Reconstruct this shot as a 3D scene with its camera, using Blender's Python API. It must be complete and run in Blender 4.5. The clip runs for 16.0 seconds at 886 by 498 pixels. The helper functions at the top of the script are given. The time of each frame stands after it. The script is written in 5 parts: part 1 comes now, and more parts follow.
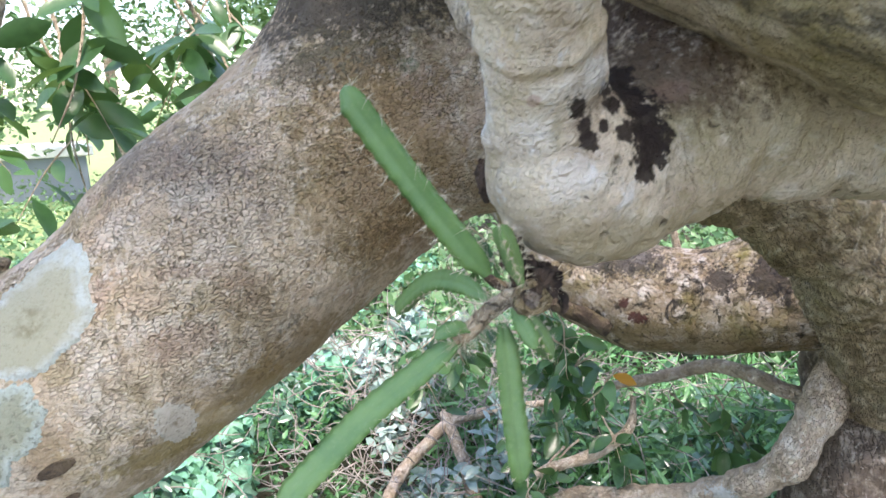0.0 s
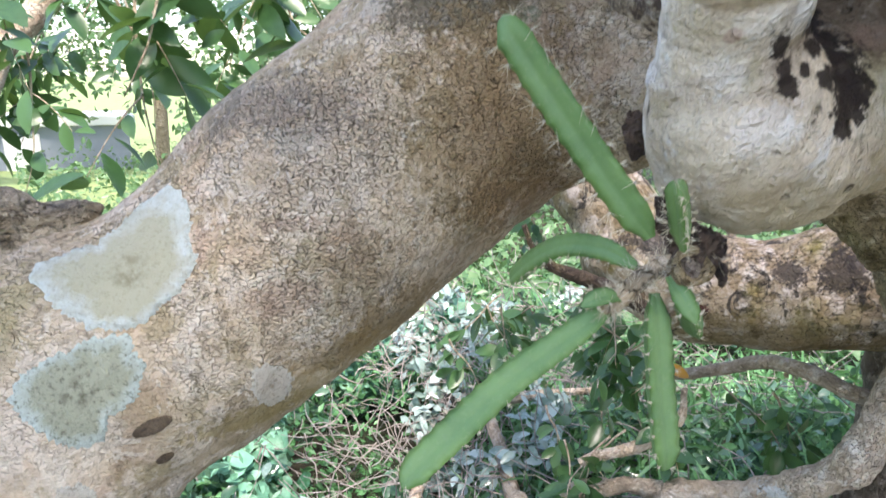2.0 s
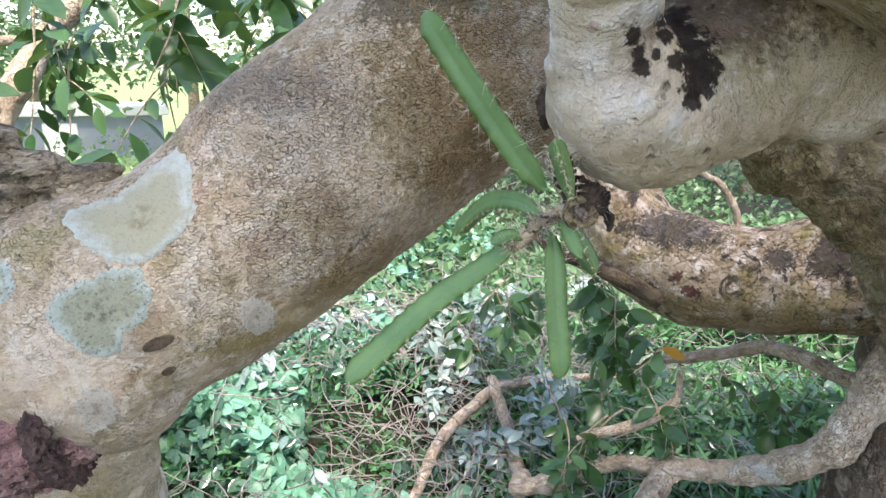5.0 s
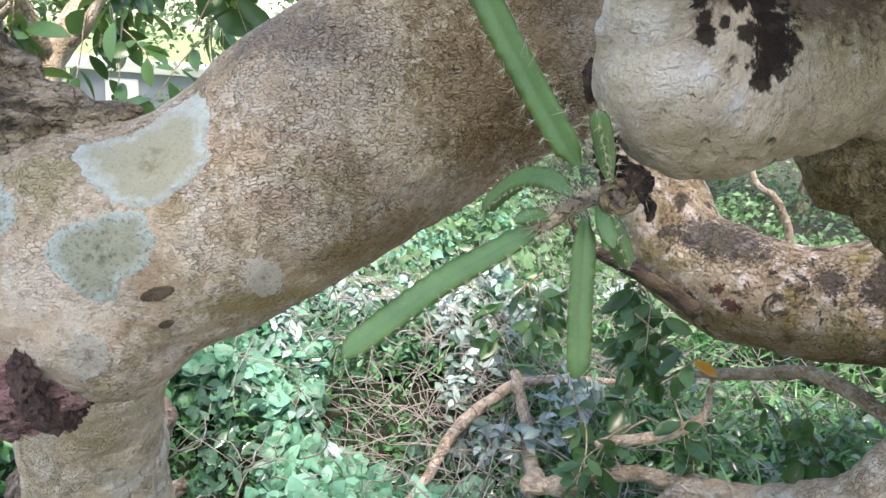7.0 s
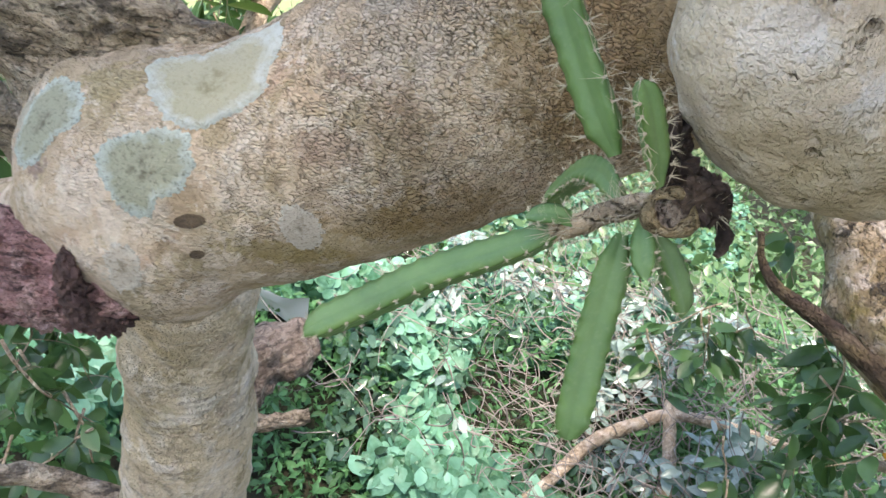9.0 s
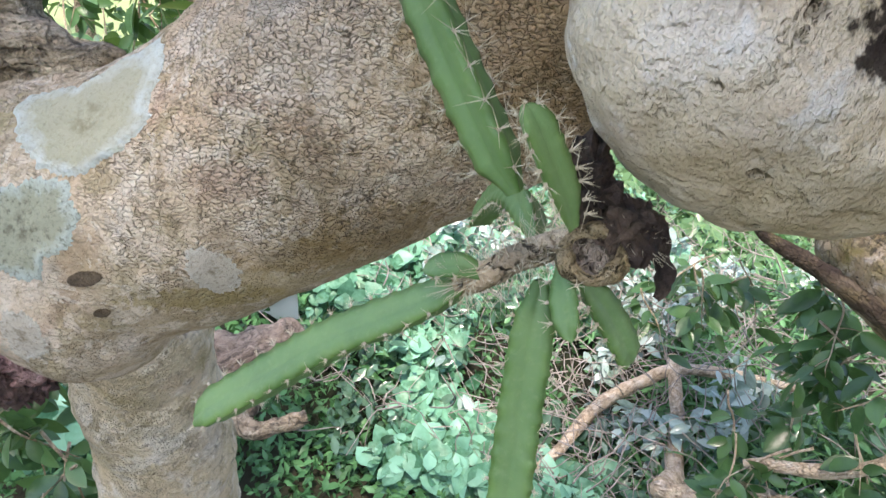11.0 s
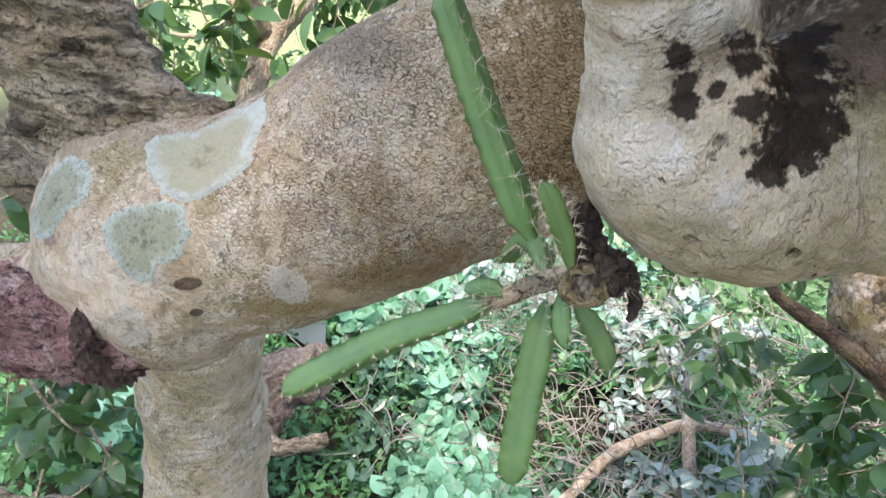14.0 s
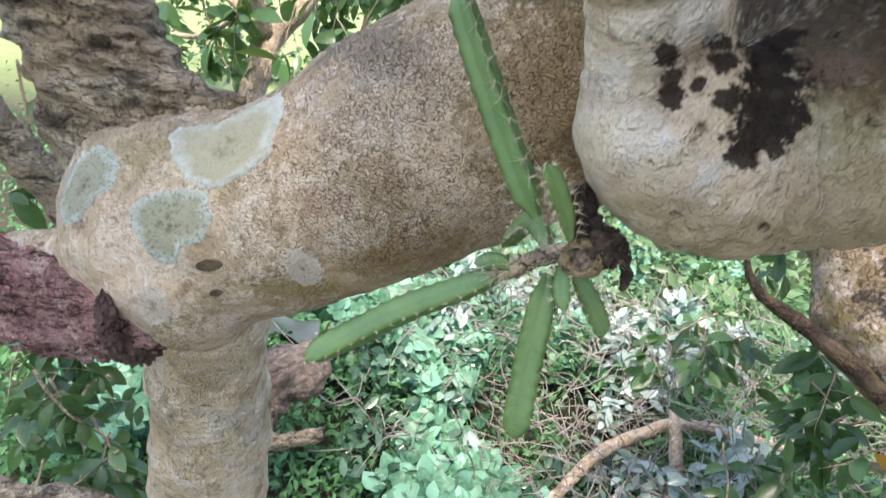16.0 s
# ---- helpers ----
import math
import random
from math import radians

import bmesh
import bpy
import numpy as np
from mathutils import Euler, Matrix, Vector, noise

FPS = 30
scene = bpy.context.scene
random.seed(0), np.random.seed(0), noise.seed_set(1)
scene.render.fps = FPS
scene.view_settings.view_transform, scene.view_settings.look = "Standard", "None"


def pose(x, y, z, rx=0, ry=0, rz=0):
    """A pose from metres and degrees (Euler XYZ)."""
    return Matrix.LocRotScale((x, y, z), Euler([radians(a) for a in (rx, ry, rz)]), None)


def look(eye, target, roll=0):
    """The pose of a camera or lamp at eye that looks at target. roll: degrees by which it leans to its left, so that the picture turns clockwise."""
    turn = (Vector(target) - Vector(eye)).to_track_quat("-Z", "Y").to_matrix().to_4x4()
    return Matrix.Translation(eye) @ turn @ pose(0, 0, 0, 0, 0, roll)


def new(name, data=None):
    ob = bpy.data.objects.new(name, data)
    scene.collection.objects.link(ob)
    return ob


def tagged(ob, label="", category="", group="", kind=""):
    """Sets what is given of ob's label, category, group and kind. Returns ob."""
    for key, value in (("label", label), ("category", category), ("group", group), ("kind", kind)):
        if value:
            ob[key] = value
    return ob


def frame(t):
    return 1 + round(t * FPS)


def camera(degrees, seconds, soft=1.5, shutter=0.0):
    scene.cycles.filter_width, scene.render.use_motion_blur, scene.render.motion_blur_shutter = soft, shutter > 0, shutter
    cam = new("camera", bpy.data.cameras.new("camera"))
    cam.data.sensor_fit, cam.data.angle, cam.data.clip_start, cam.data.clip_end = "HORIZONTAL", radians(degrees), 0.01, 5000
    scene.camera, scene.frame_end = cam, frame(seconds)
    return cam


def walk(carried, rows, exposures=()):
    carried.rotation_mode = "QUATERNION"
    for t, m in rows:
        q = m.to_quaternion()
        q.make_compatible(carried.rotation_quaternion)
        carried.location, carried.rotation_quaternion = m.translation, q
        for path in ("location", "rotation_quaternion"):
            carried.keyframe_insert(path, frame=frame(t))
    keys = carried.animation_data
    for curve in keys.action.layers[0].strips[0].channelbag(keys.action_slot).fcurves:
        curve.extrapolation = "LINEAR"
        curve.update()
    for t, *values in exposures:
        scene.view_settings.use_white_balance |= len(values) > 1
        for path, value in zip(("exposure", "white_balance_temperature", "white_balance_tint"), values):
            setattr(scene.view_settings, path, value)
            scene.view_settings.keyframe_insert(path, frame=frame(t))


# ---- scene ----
cam = camera(68.3, 16.0, 1.5, 0.4)
PATH = [
    (0, (0.118, 0.047, 1.516), (-0.3, 1.948, 1.058), -1.6),
    (0.5, (0.081, 0.049, 1.496), (-0.324, 1.938, 0.979), -0.5),
    (1, (0.053, 0.077, 1.477), (-0.401, 1.943, 0.918), 2.1),
    (1.5, (0.044, 0.083, 1.472), (-0.436, 1.934, 0.885), 2.0),
    (2, (0.048, 0.065, 1.493), (-0.454, 1.934, 0.987), 0.4),
    (2.5, (0.065, 0.037, 1.508), (-0.443, 1.922, 1.071), 1.5),
    (3, (0.071, 0.004, 1.502), (-0.519, 1.864, 1.062), 1.9),
    (3.5, (0.106, 0.01, 1.511), (-0.454, 1.88, 1.073), 0.6),
    (4, (0.127, -0.004, 1.503), (-0.452, 1.852, 1.032), 0.4),
    (4.5, (0.124, -0.011, 1.488), (-0.45, 1.835, 0.973), 0.8),
    (4.7, (0.127, -0.012, 1.487), (-0.445, 1.833, 0.966), 0.5),
    (6.8, (0.135, 0.029, 1.471), (-0.561, 1.818, 0.91), 5.6),
    (7, (0.132, 0.029, 1.468), (-0.554, 1.82, 0.901), 5.7),
    (7.5, (0.135, 0.031, 1.469), (-0.57, 1.815, 0.903), 5.7),
    (8, (0.15, 0.049, 1.46), (-0.592, 1.805, 0.855), 6.7),
    (8.5, (0.179, 0.109, 1.462), (-0.81, 1.726, 0.823), 9.1),
    (9, (0.186, 0.155, 1.46), (-0.983, 1.618, 0.759), 12.6),
    (9.2, (0.178, 0.181, 1.457), (-0.978, 1.652, 0.752), 13.6),
    (11.3, (0.173, 0.23, 1.493), (-0.954, 1.681, 0.704), 6.0),
    (11.5, (0.187, 0.222, 1.507), (-0.949, 1.69, 0.763), 6.5),
    (12, (0.2, 0.198, 1.536), (-1.005, 1.652, 0.877), 6.0),
    (12.5, (0.205, 0.186, 1.536), (-1.006, 1.641, 0.888), 6.4),
    (13, (0.218, 0.174, 1.526), (-1.005, 1.613, 0.868), 7.4),
    (13.5, (0.224, 0.156, 1.521), (-1.009, 1.585, 0.859), 8.4),
    (14, (0.227, 0.153, 1.51), (-1.002, 1.578, 0.83), 9.5),
    (14.5, (0.226, 0.157, 1.491), (-0.971, 1.583, 0.76), 10.3),
    (15, (0.22, 0.163, 1.485), (-0.966, 1.581, 0.723), 9.8),
    (15.5, (0.224, 0.149, 1.487), (-0.975, 1.563, 0.737), 10.2),
    (16, (0.247, 0.114, 1.507), (-0.963, 1.561, 0.844), 10.3),
]
EXPOSURES = [(0.0, 1.96, 7000, 20), (4.5, 1.83, 7050, 20), (7.0, 1.76, 7250, 20), (9.0, 1.78, 7400, 20), (12.5, 1.86, 7100, 20), (14.0, 1.83, 7250, 20), (16.0, 1.78, 7350, 20)]
walk(cam, [(t, look(eye, target, roll)) for t, eye, target, roll in PATH], EXPOSURES)

# ---------------------------------------------------------------- light
world = bpy.data.worlds.new("sky")
scene.world = world
world.use_nodes = True
wn = world.node_tree
sky = wn.nodes.new("ShaderNodeTexSky")
sky.sky_type = "NISHITA"
sky.sun_disc = False
SUN_UP, SUN_ROUND = radians(64), radians(150)
sky.sun_elevation, sky.sun_rotation = SUN_UP, SUN_ROUND
sky.air_density, sky.dust_density = 1.0, 1.0
wn.links.new(sky.outputs[0], wn.nodes["Background"].inputs[0])
wn.nodes["Background"].inputs[1].default_value = 0.15
sun = new("sun", bpy.data.lights.new("sun", "SUN"))
sun.data.energy, sun.data.angle, sun.data.color = 2.5, radians(10), (1.0, 0.97, 0.91)
sun_to = Vector((math.sin(SUN_ROUND) * math.cos(SUN_UP), math.cos(SUN_ROUND) * math.cos(SUN_UP), math.sin(SUN_UP)))
sun.matrix_world = look(sun_to * 30, (0, 0, 0))


# ---------------------------------------------------------------- materials
class Mat:
    """A node material; calls add nodes and wire them."""

    def __init__(self, name, rough=0.8):
        self.m = bpy.data.materials.new(name)
        self.m.use_nodes = True
        self.t = self.m.node_tree
        self.b = self.t.nodes["Principled BSDF"]
        self.b.inputs["Roughness"].default_value = rough

    def put(self, socket, value):
        if isinstance(value, bpy.types.NodeSocket):
            self.t.links.new(value, socket)
        elif isinstance(value, (tuple, list)) and len(value) == 3 and socket.type == "RGBA":
            socket.default_value = (*value, 1)
        else:
            socket.default_value = value

    def node(self, kind, out=0, **ins):
        n = self.t.nodes.new("ShaderNode" + kind)
        if "_operation" in ins:
            n.operation = ins["_operation"]
        if "_feature" in ins:
            n.feature = ins["_feature"]
        if "_attribute_name" in ins:
            n.attribute_name = ins["_attribute_name"]
        for k, v in ins.items():
            if not k.startswith("_"):
                self.put(n.inputs[int(k[1:])] if k[0] == "i" and k[1:].isdigit() else n.inputs[k], v)
        return n.outputs[out]

    def obj(self):
        return self.node("TexCoord", 3)

    def attr(self, name):
        return self.node("Attribute", 1, _attribute_name=name)

    def vmath(self, op, a, b):
        return self.node("VectorMath", 0, _operation=op, i0=a, i1=b)

    def math(self, op, a, b=0.5):
        return self.node("Math", 0, _operation=op, i0=a, i1=b)

    def noise(self, vec, scale, detail=4.0, rough=0.55, dist=0.0, out=0):
        return self.node("TexNoise", out, Vector=vec, Scale=scale, Detail=detail, Roughness=rough, Distortion=dist)

    def span(self, v, lo, hi, a=0.0, b=1.0):
        return self.node("MapRange", 0, i0=v, i1=lo, i2=hi, i3=a, i4=b)

    def mix(self, f, a, b, blend="MIX"):
        n = self.t.nodes.new("ShaderNodeMix")
        n.data_type, n.blend_type = "RGBA", blend
        for k, v in ((0, f), (6, a), (7, b)):
            self.put(n.inputs[k], v)
        return n.outputs[2]

    def bump(self, height, strength=0.5, distance=0.002, normal=None):
        n = self.t.nodes.new("ShaderNodeBump")
        n.inputs["Strength"].default_value, n.inputs["Distance"].default_value = strength, distance
        self.put(n.inputs["Height"], height)
        if normal is not None:
            self.put(n.inputs["Normal"], normal)
        return n.outputs[0]

    def color(self, c):
        self.put(self.b.inputs["Base Color"], c)
        return self

    def normal(self, n):
        self.put(self.b.inputs["Normal"], n)
        return self


def blob(m, vec, at, size, edge=0.35, wobble=None):
    """A mask of an oval patch at a place; size holds its half axes."""
    d = m.vmath("SUBTRACT", vec, at)
    d = m.vmath("MULTIPLY", d, tuple(1 / s for s in size))
    length = m.node("VectorMath", 1, _operation="LENGTH", i0=d)
    if wobble is not None:
        length = m.math("ADD", length, wobble)
    return m.span(length, 1.0 + edge * 0.5, 1.0 - edge * 0.5)


def bark(name, tan, brown, pale, dark, cells=(150, 190, 190), crack=0.7, patch=0.55, ridge=None, spots=(), crackwidth=0.09, darkness=0.5, moss=0.0,
         plates=0.4, relief=1.0, dark_at=(0.53, 0.68), pink=0.0, wrinkle=0.0, rough_at=(), dirt=(), pits=0.0, dark_scale=13.0, wrinkle_at=(0.40, 0.28), layered=False, smooth_at=(), gritty=0.35, regions=()):
    """Bark with small plates parted by cracks, pale patches, grey weathering, given stains and soft-edged regions of
    other tone.
    """
    m = Mat(name, 0.9)
    m.b.inputs["Specular IOR Level"].default_value = 0.25
    o, g = m.obj(), m.attr("grain")
    big = m.noise(o, 7.0, 3.0)
    mid = m.noise(o, 24.0, 5.0, 0.6, 0.4)
    fine = m.noise(o, 260.0, 4.0, 0.65)
    warp = m.vmath("SCALE", m.noise(o, 55.0, 3.0, out=1), (0, 0, 0))
    warp.node.inputs[3].default_value = 0.012
    fret = m.vmath("SCALE", m.noise(o, 420.0, 2.0, out=1), (0, 0, 0))
    fret.node.inputs[3].default_value = 0.0024
    warp = m.vmath("ADD", warp, fret)
    gw = m.vmath("ADD", g, warp)
    if layered:
        gw = m.vmath("ADD", o, warp)
    gs = m.vmath("MULTIPLY", gw, cells)
    edge = m.node("TexVoronoi", 0, _feature="DISTANCE_TO_EDGE", Vector=gs, Scale=1.0)
    cell = m.node("TexVoronoi", 1, _feature="F1", Vector=gs, Scale=1.0)
    where = m.span(m.noise(o, 15.0, 4.0, 0.6), 0.36, 0.58, 0.2, 1.0)
    for at, size in rough_at:
        where = m.math("MAXIMUM", where, m.math("MULTIPLY", blob(m, o, at, size, 1.4, m.span(mid, 0.2, 0.8, -0.7, 0.7)), 0.8))
    for at, size in smooth_at:
        where = m.math("MULTIPLY", where, m.span(blob(m, o, at, size, 0.9, m.span(mid, 0.2, 0.8, -0.4, 0.4)), 0.0, 1.0, 1.0, 0.32))
    broken = m.span(m.noise(o, 170.0, 3.0, 0.6), 0.40, 0.56, 0.08, 1.0)
    line = m.math("MULTIPLY", m.math("MULTIPLY", m.span(edge, crackwidth, 0.0), where), broken)
    dome = m.math("MULTIPLY", m.span(edge, 0.0, 0.35), where)
    c = m.mix(m.span(big, 0.35, 0.65), tan, brown)
    c = m.mix(m.span(mid, 0.50, 0.62, 0.0, patch), c, pale)
    if pink:
        c = m.mix(m.span(m.noise(o, 19.0, 4.0, 0.55, 0.8), 0.56, 0.66, 0.0, pink), c, (0.52, 0.36, 0.27))
    c = m.mix(m.math("MULTIPLY", m.span(m.noise(o, dark_scale, 7.0, 0.68, 0.6), *dark_at), darkness), c, dark)
    if moss:
        c = m.mix(m.span(m.noise(o, 11.0, 5.0, 0.6), 0.5, 0.68, 0.0, moss), c, (0.20, 0.17, 0.05))
    for scale, lo, hi, col, amount in dirt:
        c = m.mix(m.span(m.noise(o, scale, 6.0, 0.66, 0.5), lo, hi, 0.0, amount), c, col)
    tone = m.node("SeparateColor", 0, Color=cell)
    c = m.mix(m.math("MULTIPLY", where, plates), c, m.mix(tone, (0.2, 0.18, 0.16), (0.9, 0.9, 0.9)), "OVERLAY")
    c = m.mix(m.span(fine, 0.3, 0.75, 0.0, 0.6), c, (0.55, 0.50, 0.43), "SOFT_LIGHT")
    wob = m.math("ADD", m.span(m.noise(o, 45.0, 3.0, 0.6), 0.25, 0.75, -0.35, 0.35), m.span(m.noise(o, 150.0, 4.0, 0.7), 0.25, 0.75, -0.6, 0.6))
    grit = m.noise(o, 480.0, 3.0, 0.75)
    c = m.mix(m.span(grit, 0.53, 0.68, 0.0, gritty), c, tuple(0.55 * x for x in dark))
    c = m.mix(m.span(m.noise(o, 390.0, 4.0, 0.7), 0.60, 0.72, 0.0, 0.5), c, tan)
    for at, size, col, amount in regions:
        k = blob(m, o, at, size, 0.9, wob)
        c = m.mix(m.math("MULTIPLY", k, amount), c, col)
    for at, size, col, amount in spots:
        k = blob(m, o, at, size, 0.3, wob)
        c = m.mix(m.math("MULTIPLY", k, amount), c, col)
    c = m.mix(m.math("MULTIPLY", line, crack), c, tuple(0.4 * x for x in dark))
    pit = None
    if pits:
        d = m.node("TexVoronoi", 0, _feature="F1", Vector=m.vmath("ADD", o, warp), Scale=95.0)
        pit = m.math("MULTIPLY", m.span(d, 0.34, 0.16), m.span(m.noise(o, 34.0, 3.0), 0.57, 0.66))
        c = m.mix(m.math("MULTIPLY", pit, pits), c, tuple(0.35 * x for x in dark))
    h = m.math("SUBTRACT", m.math("MULTIPLY", fine, 0.6), m.math("MULTIPLY", line, 1.0 if crack else 0.0))
    h = m.math("ADD", h, m.math("MULTIPLY", m.math("MULTIPLY", tone, where), plates))
    if crack:
        h = m.math("ADD", h, m.math("MULTIPLY", dome, 0.25))
    if pit is not None:
        h = m.math("SUBTRACT", h, m.math("MULTIPLY", pit, 1.2))
    n = m.bump(h, 1.0, 0.003 * relief)
    if ridge:
        r = m.noise(m.vmath("MULTIPLY", gw, ridge), 1.0, 5.0, 0.65, 0.35)
        n = m.bump(r, 0.8, 0.005 * relief, n)
        if wrinkle:
            c = m.mix(m.span(r, *wrinkle_at, 0.0, wrinkle), c, tuple(0.5 * x for x in dark))
    m.color(c)
    m.normal(m.bump(mid, 0.6, 0.008 * relief, n))
    return m.m


def leafy(name, dark, light, rough=0.4, island=False, thinness=0.22, glow=(0.25, 0.42, 0.06)):
    m = Mat(name, rough)
    rnd = m.node("NewGeometry", 8) if island else m.node("ObjectInfo", 5)
    o = m.obj()
    c = m.mix(m.math("POWER", rnd, 1.5), dark, light)
    c = m.mix(m.span(m.noise(o, 60.0, 3.0), 0.35, 0.7, 0.0, 0.4), c, light)
    m.color(c)
    m.b.inputs["Specular IOR Level"].default_value = 0.5
    m.b.inputs["Transmission Weight"].default_value = 0.0
    thin = m.t.nodes.new("ShaderNodeBsdfTranslucent")
    m.put(thin.inputs[0], m.mix(0.5, c, glow))
    both = m.t.nodes.new("ShaderNodeMixShader")
    both.inputs[0].default_value = thinness
    out = m.t.nodes["Material Output"]
    m.t.links.new(m.b.outputs[0], both.inputs[1])
    m.t.links.new(thin.outputs[0], both.inputs[2])
    m.t.links.new(both.outputs[0], out.inputs[0])
    m.normal(m.bump(m.noise(o, 90.0, 3.0), 0.25, 0.002))
    return m.m


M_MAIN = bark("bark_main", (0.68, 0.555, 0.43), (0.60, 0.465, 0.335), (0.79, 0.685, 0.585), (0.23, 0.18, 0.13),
              cells=(190, 190, 400), layered=True, moss=0.45, crack=0.62, pink=0.6, darkness=0.5, plates=0.10, patch=0.8, relief=1.4, crackwidth=0.10, gritty=0.2,
              dirt=((17.0, 0.53, 0.59, (0.40, 0.33, 0.20), 0.6), (23.0, 0.55, 0.60, (0.72, 0.62, 0.53), 0.7), (42.0, 0.54, 0.62, (0.36, 0.27, 0.175), 0.5),
                    (85.0, 0.57, 0.64, (0.22, 0.165, 0.115), 0.45), (60.0, 0.57, 0.61, (0.76, 0.68, 0.58), 0.7)),
              smooth_at=(((-0.291, 0.379, 1.286), (0.129, 0.150, 0.107)),),
              rough_at=(((-0.121, 0.494, 1.372), (0.052, 0.062, 0.036)), ((-0.131, 0.480, 1.334), (0.031, 0.052, 0.026)), ((-0.130, 0.526, 1.474), (0.062, 0.062, 0.052)), ((-0.056, 0.564, 1.449), (0.052, 0.062, 0.082))),
              spots=(
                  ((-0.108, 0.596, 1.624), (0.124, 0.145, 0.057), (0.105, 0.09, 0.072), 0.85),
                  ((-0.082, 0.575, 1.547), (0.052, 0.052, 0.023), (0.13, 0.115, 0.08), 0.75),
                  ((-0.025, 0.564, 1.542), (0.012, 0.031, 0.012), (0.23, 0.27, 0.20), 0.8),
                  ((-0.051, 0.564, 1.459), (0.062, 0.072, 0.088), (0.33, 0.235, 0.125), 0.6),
                  ((-0.121, 0.494, 1.366), (0.035, 0.052, 0.021), (0.36, 0.275, 0.19), 0.25),
                  ((-0.131, 0.480, 1.336), (0.025, 0.052, 0.012), (0.34, 0.255, 0.17), 0.25),
                  ((-0.152, 0.481, 1.297), (0.037, 0.052, 0.017), (0.36, 0.24, 0.10), 0.45),
                  ((-0.114, 0.519, 1.319), (0.041, 0.052, 0.021), (0.30, 0.20, 0.085), 0.5),
                  ((-0.192, 0.438, 1.258), (0.032, 0.053, 0.011), (0.36, 0.27, 0.10), 0.6),
                  ((-0.322, 0.364, 1.352), (0.024, 0.054, 0.015), (0.40, 0.33, 0.17), 0.6),
                  ((-0.166, 0.444, 1.346), (0.019, 0.052, 0.013), (0.46, 0.33, 0.25), 0.6),
                  ((-0.373, 0.340, 1.310), (0.022, 0.055, 0.017), (0.44, 0.46, 0.41), 0.6),
                  ((-0.343, 0.349, 1.284), (0.011, 0.054, 0.017), (0.25, 0.17, 0.16), 0.7),
                  ((-0.279, 0.390, 1.217), (0.017, 0.054, 0.013), (0.44, 0.44, 0.37), 0.5),
                  ((-0.221, 0.439, 1.315), (0.015, 0.053, 0.008), (0.55, 0.48, 0.40), 0.6),
                  ((-0.164, 0.477, 1.396), (0.023, 0.052, 0.006), (0.47, 0.33, 0.25), 0.6),
                  ((-0.170, 0.488, 1.448), (0.015, 0.052, 0.006), (0.52, 0.46, 0.39), 0.6),
              ),
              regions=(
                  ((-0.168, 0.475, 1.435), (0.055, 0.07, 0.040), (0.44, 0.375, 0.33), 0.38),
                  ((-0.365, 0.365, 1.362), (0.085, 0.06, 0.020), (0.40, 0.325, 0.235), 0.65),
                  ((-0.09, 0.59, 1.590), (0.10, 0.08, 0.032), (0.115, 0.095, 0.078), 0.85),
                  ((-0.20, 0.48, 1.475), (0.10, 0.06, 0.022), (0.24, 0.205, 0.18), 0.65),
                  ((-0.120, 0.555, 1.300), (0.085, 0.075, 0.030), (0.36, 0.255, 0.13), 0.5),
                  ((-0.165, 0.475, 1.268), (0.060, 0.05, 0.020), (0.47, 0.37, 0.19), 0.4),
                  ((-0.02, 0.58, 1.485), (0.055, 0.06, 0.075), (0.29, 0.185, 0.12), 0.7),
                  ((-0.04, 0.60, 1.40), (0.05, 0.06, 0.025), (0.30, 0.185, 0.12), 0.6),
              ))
M_BROWN = bark("bark_brown", (0.40, 0.325, 0.215), (0.28, 0.215, 0.13), (0.52, 0.45, 0.335), (0.09, 0.072, 0.052),
               cells=(70, 160, 160), moss=0.6, crack=0.5, darkness=0.8, relief=2.6, ridge=(14, 60, 60), wrinkle=0.6, dirt=((22.0, 0.50, 0.60, (0.16, 0.12, 0.07), 0.6), (30.0, 0.55, 0.66, (0.54, 0.47, 0.36), 0.65)))
M_OVER = bark("bark_olive", (0.60, 0.50, 0.35), (0.47, 0.38, 0.24), (0.74, 0.65, 0.52), (0.16, 0.13, 0.09),
              crack=0.0, plates=0.0, moss=0.7, darkness=0.5, relief=2.4, ridge=(16, 80, 80), wrinkle=0.85, wrinkle_at=(0.48, 0.34), dirt=((26.0, 0.54, 0.64, (0.62, 0.55, 0.45), 0.6), (60.0, 0.56, 0.66, (0.16, 0.13, 0.08), 0.5)))
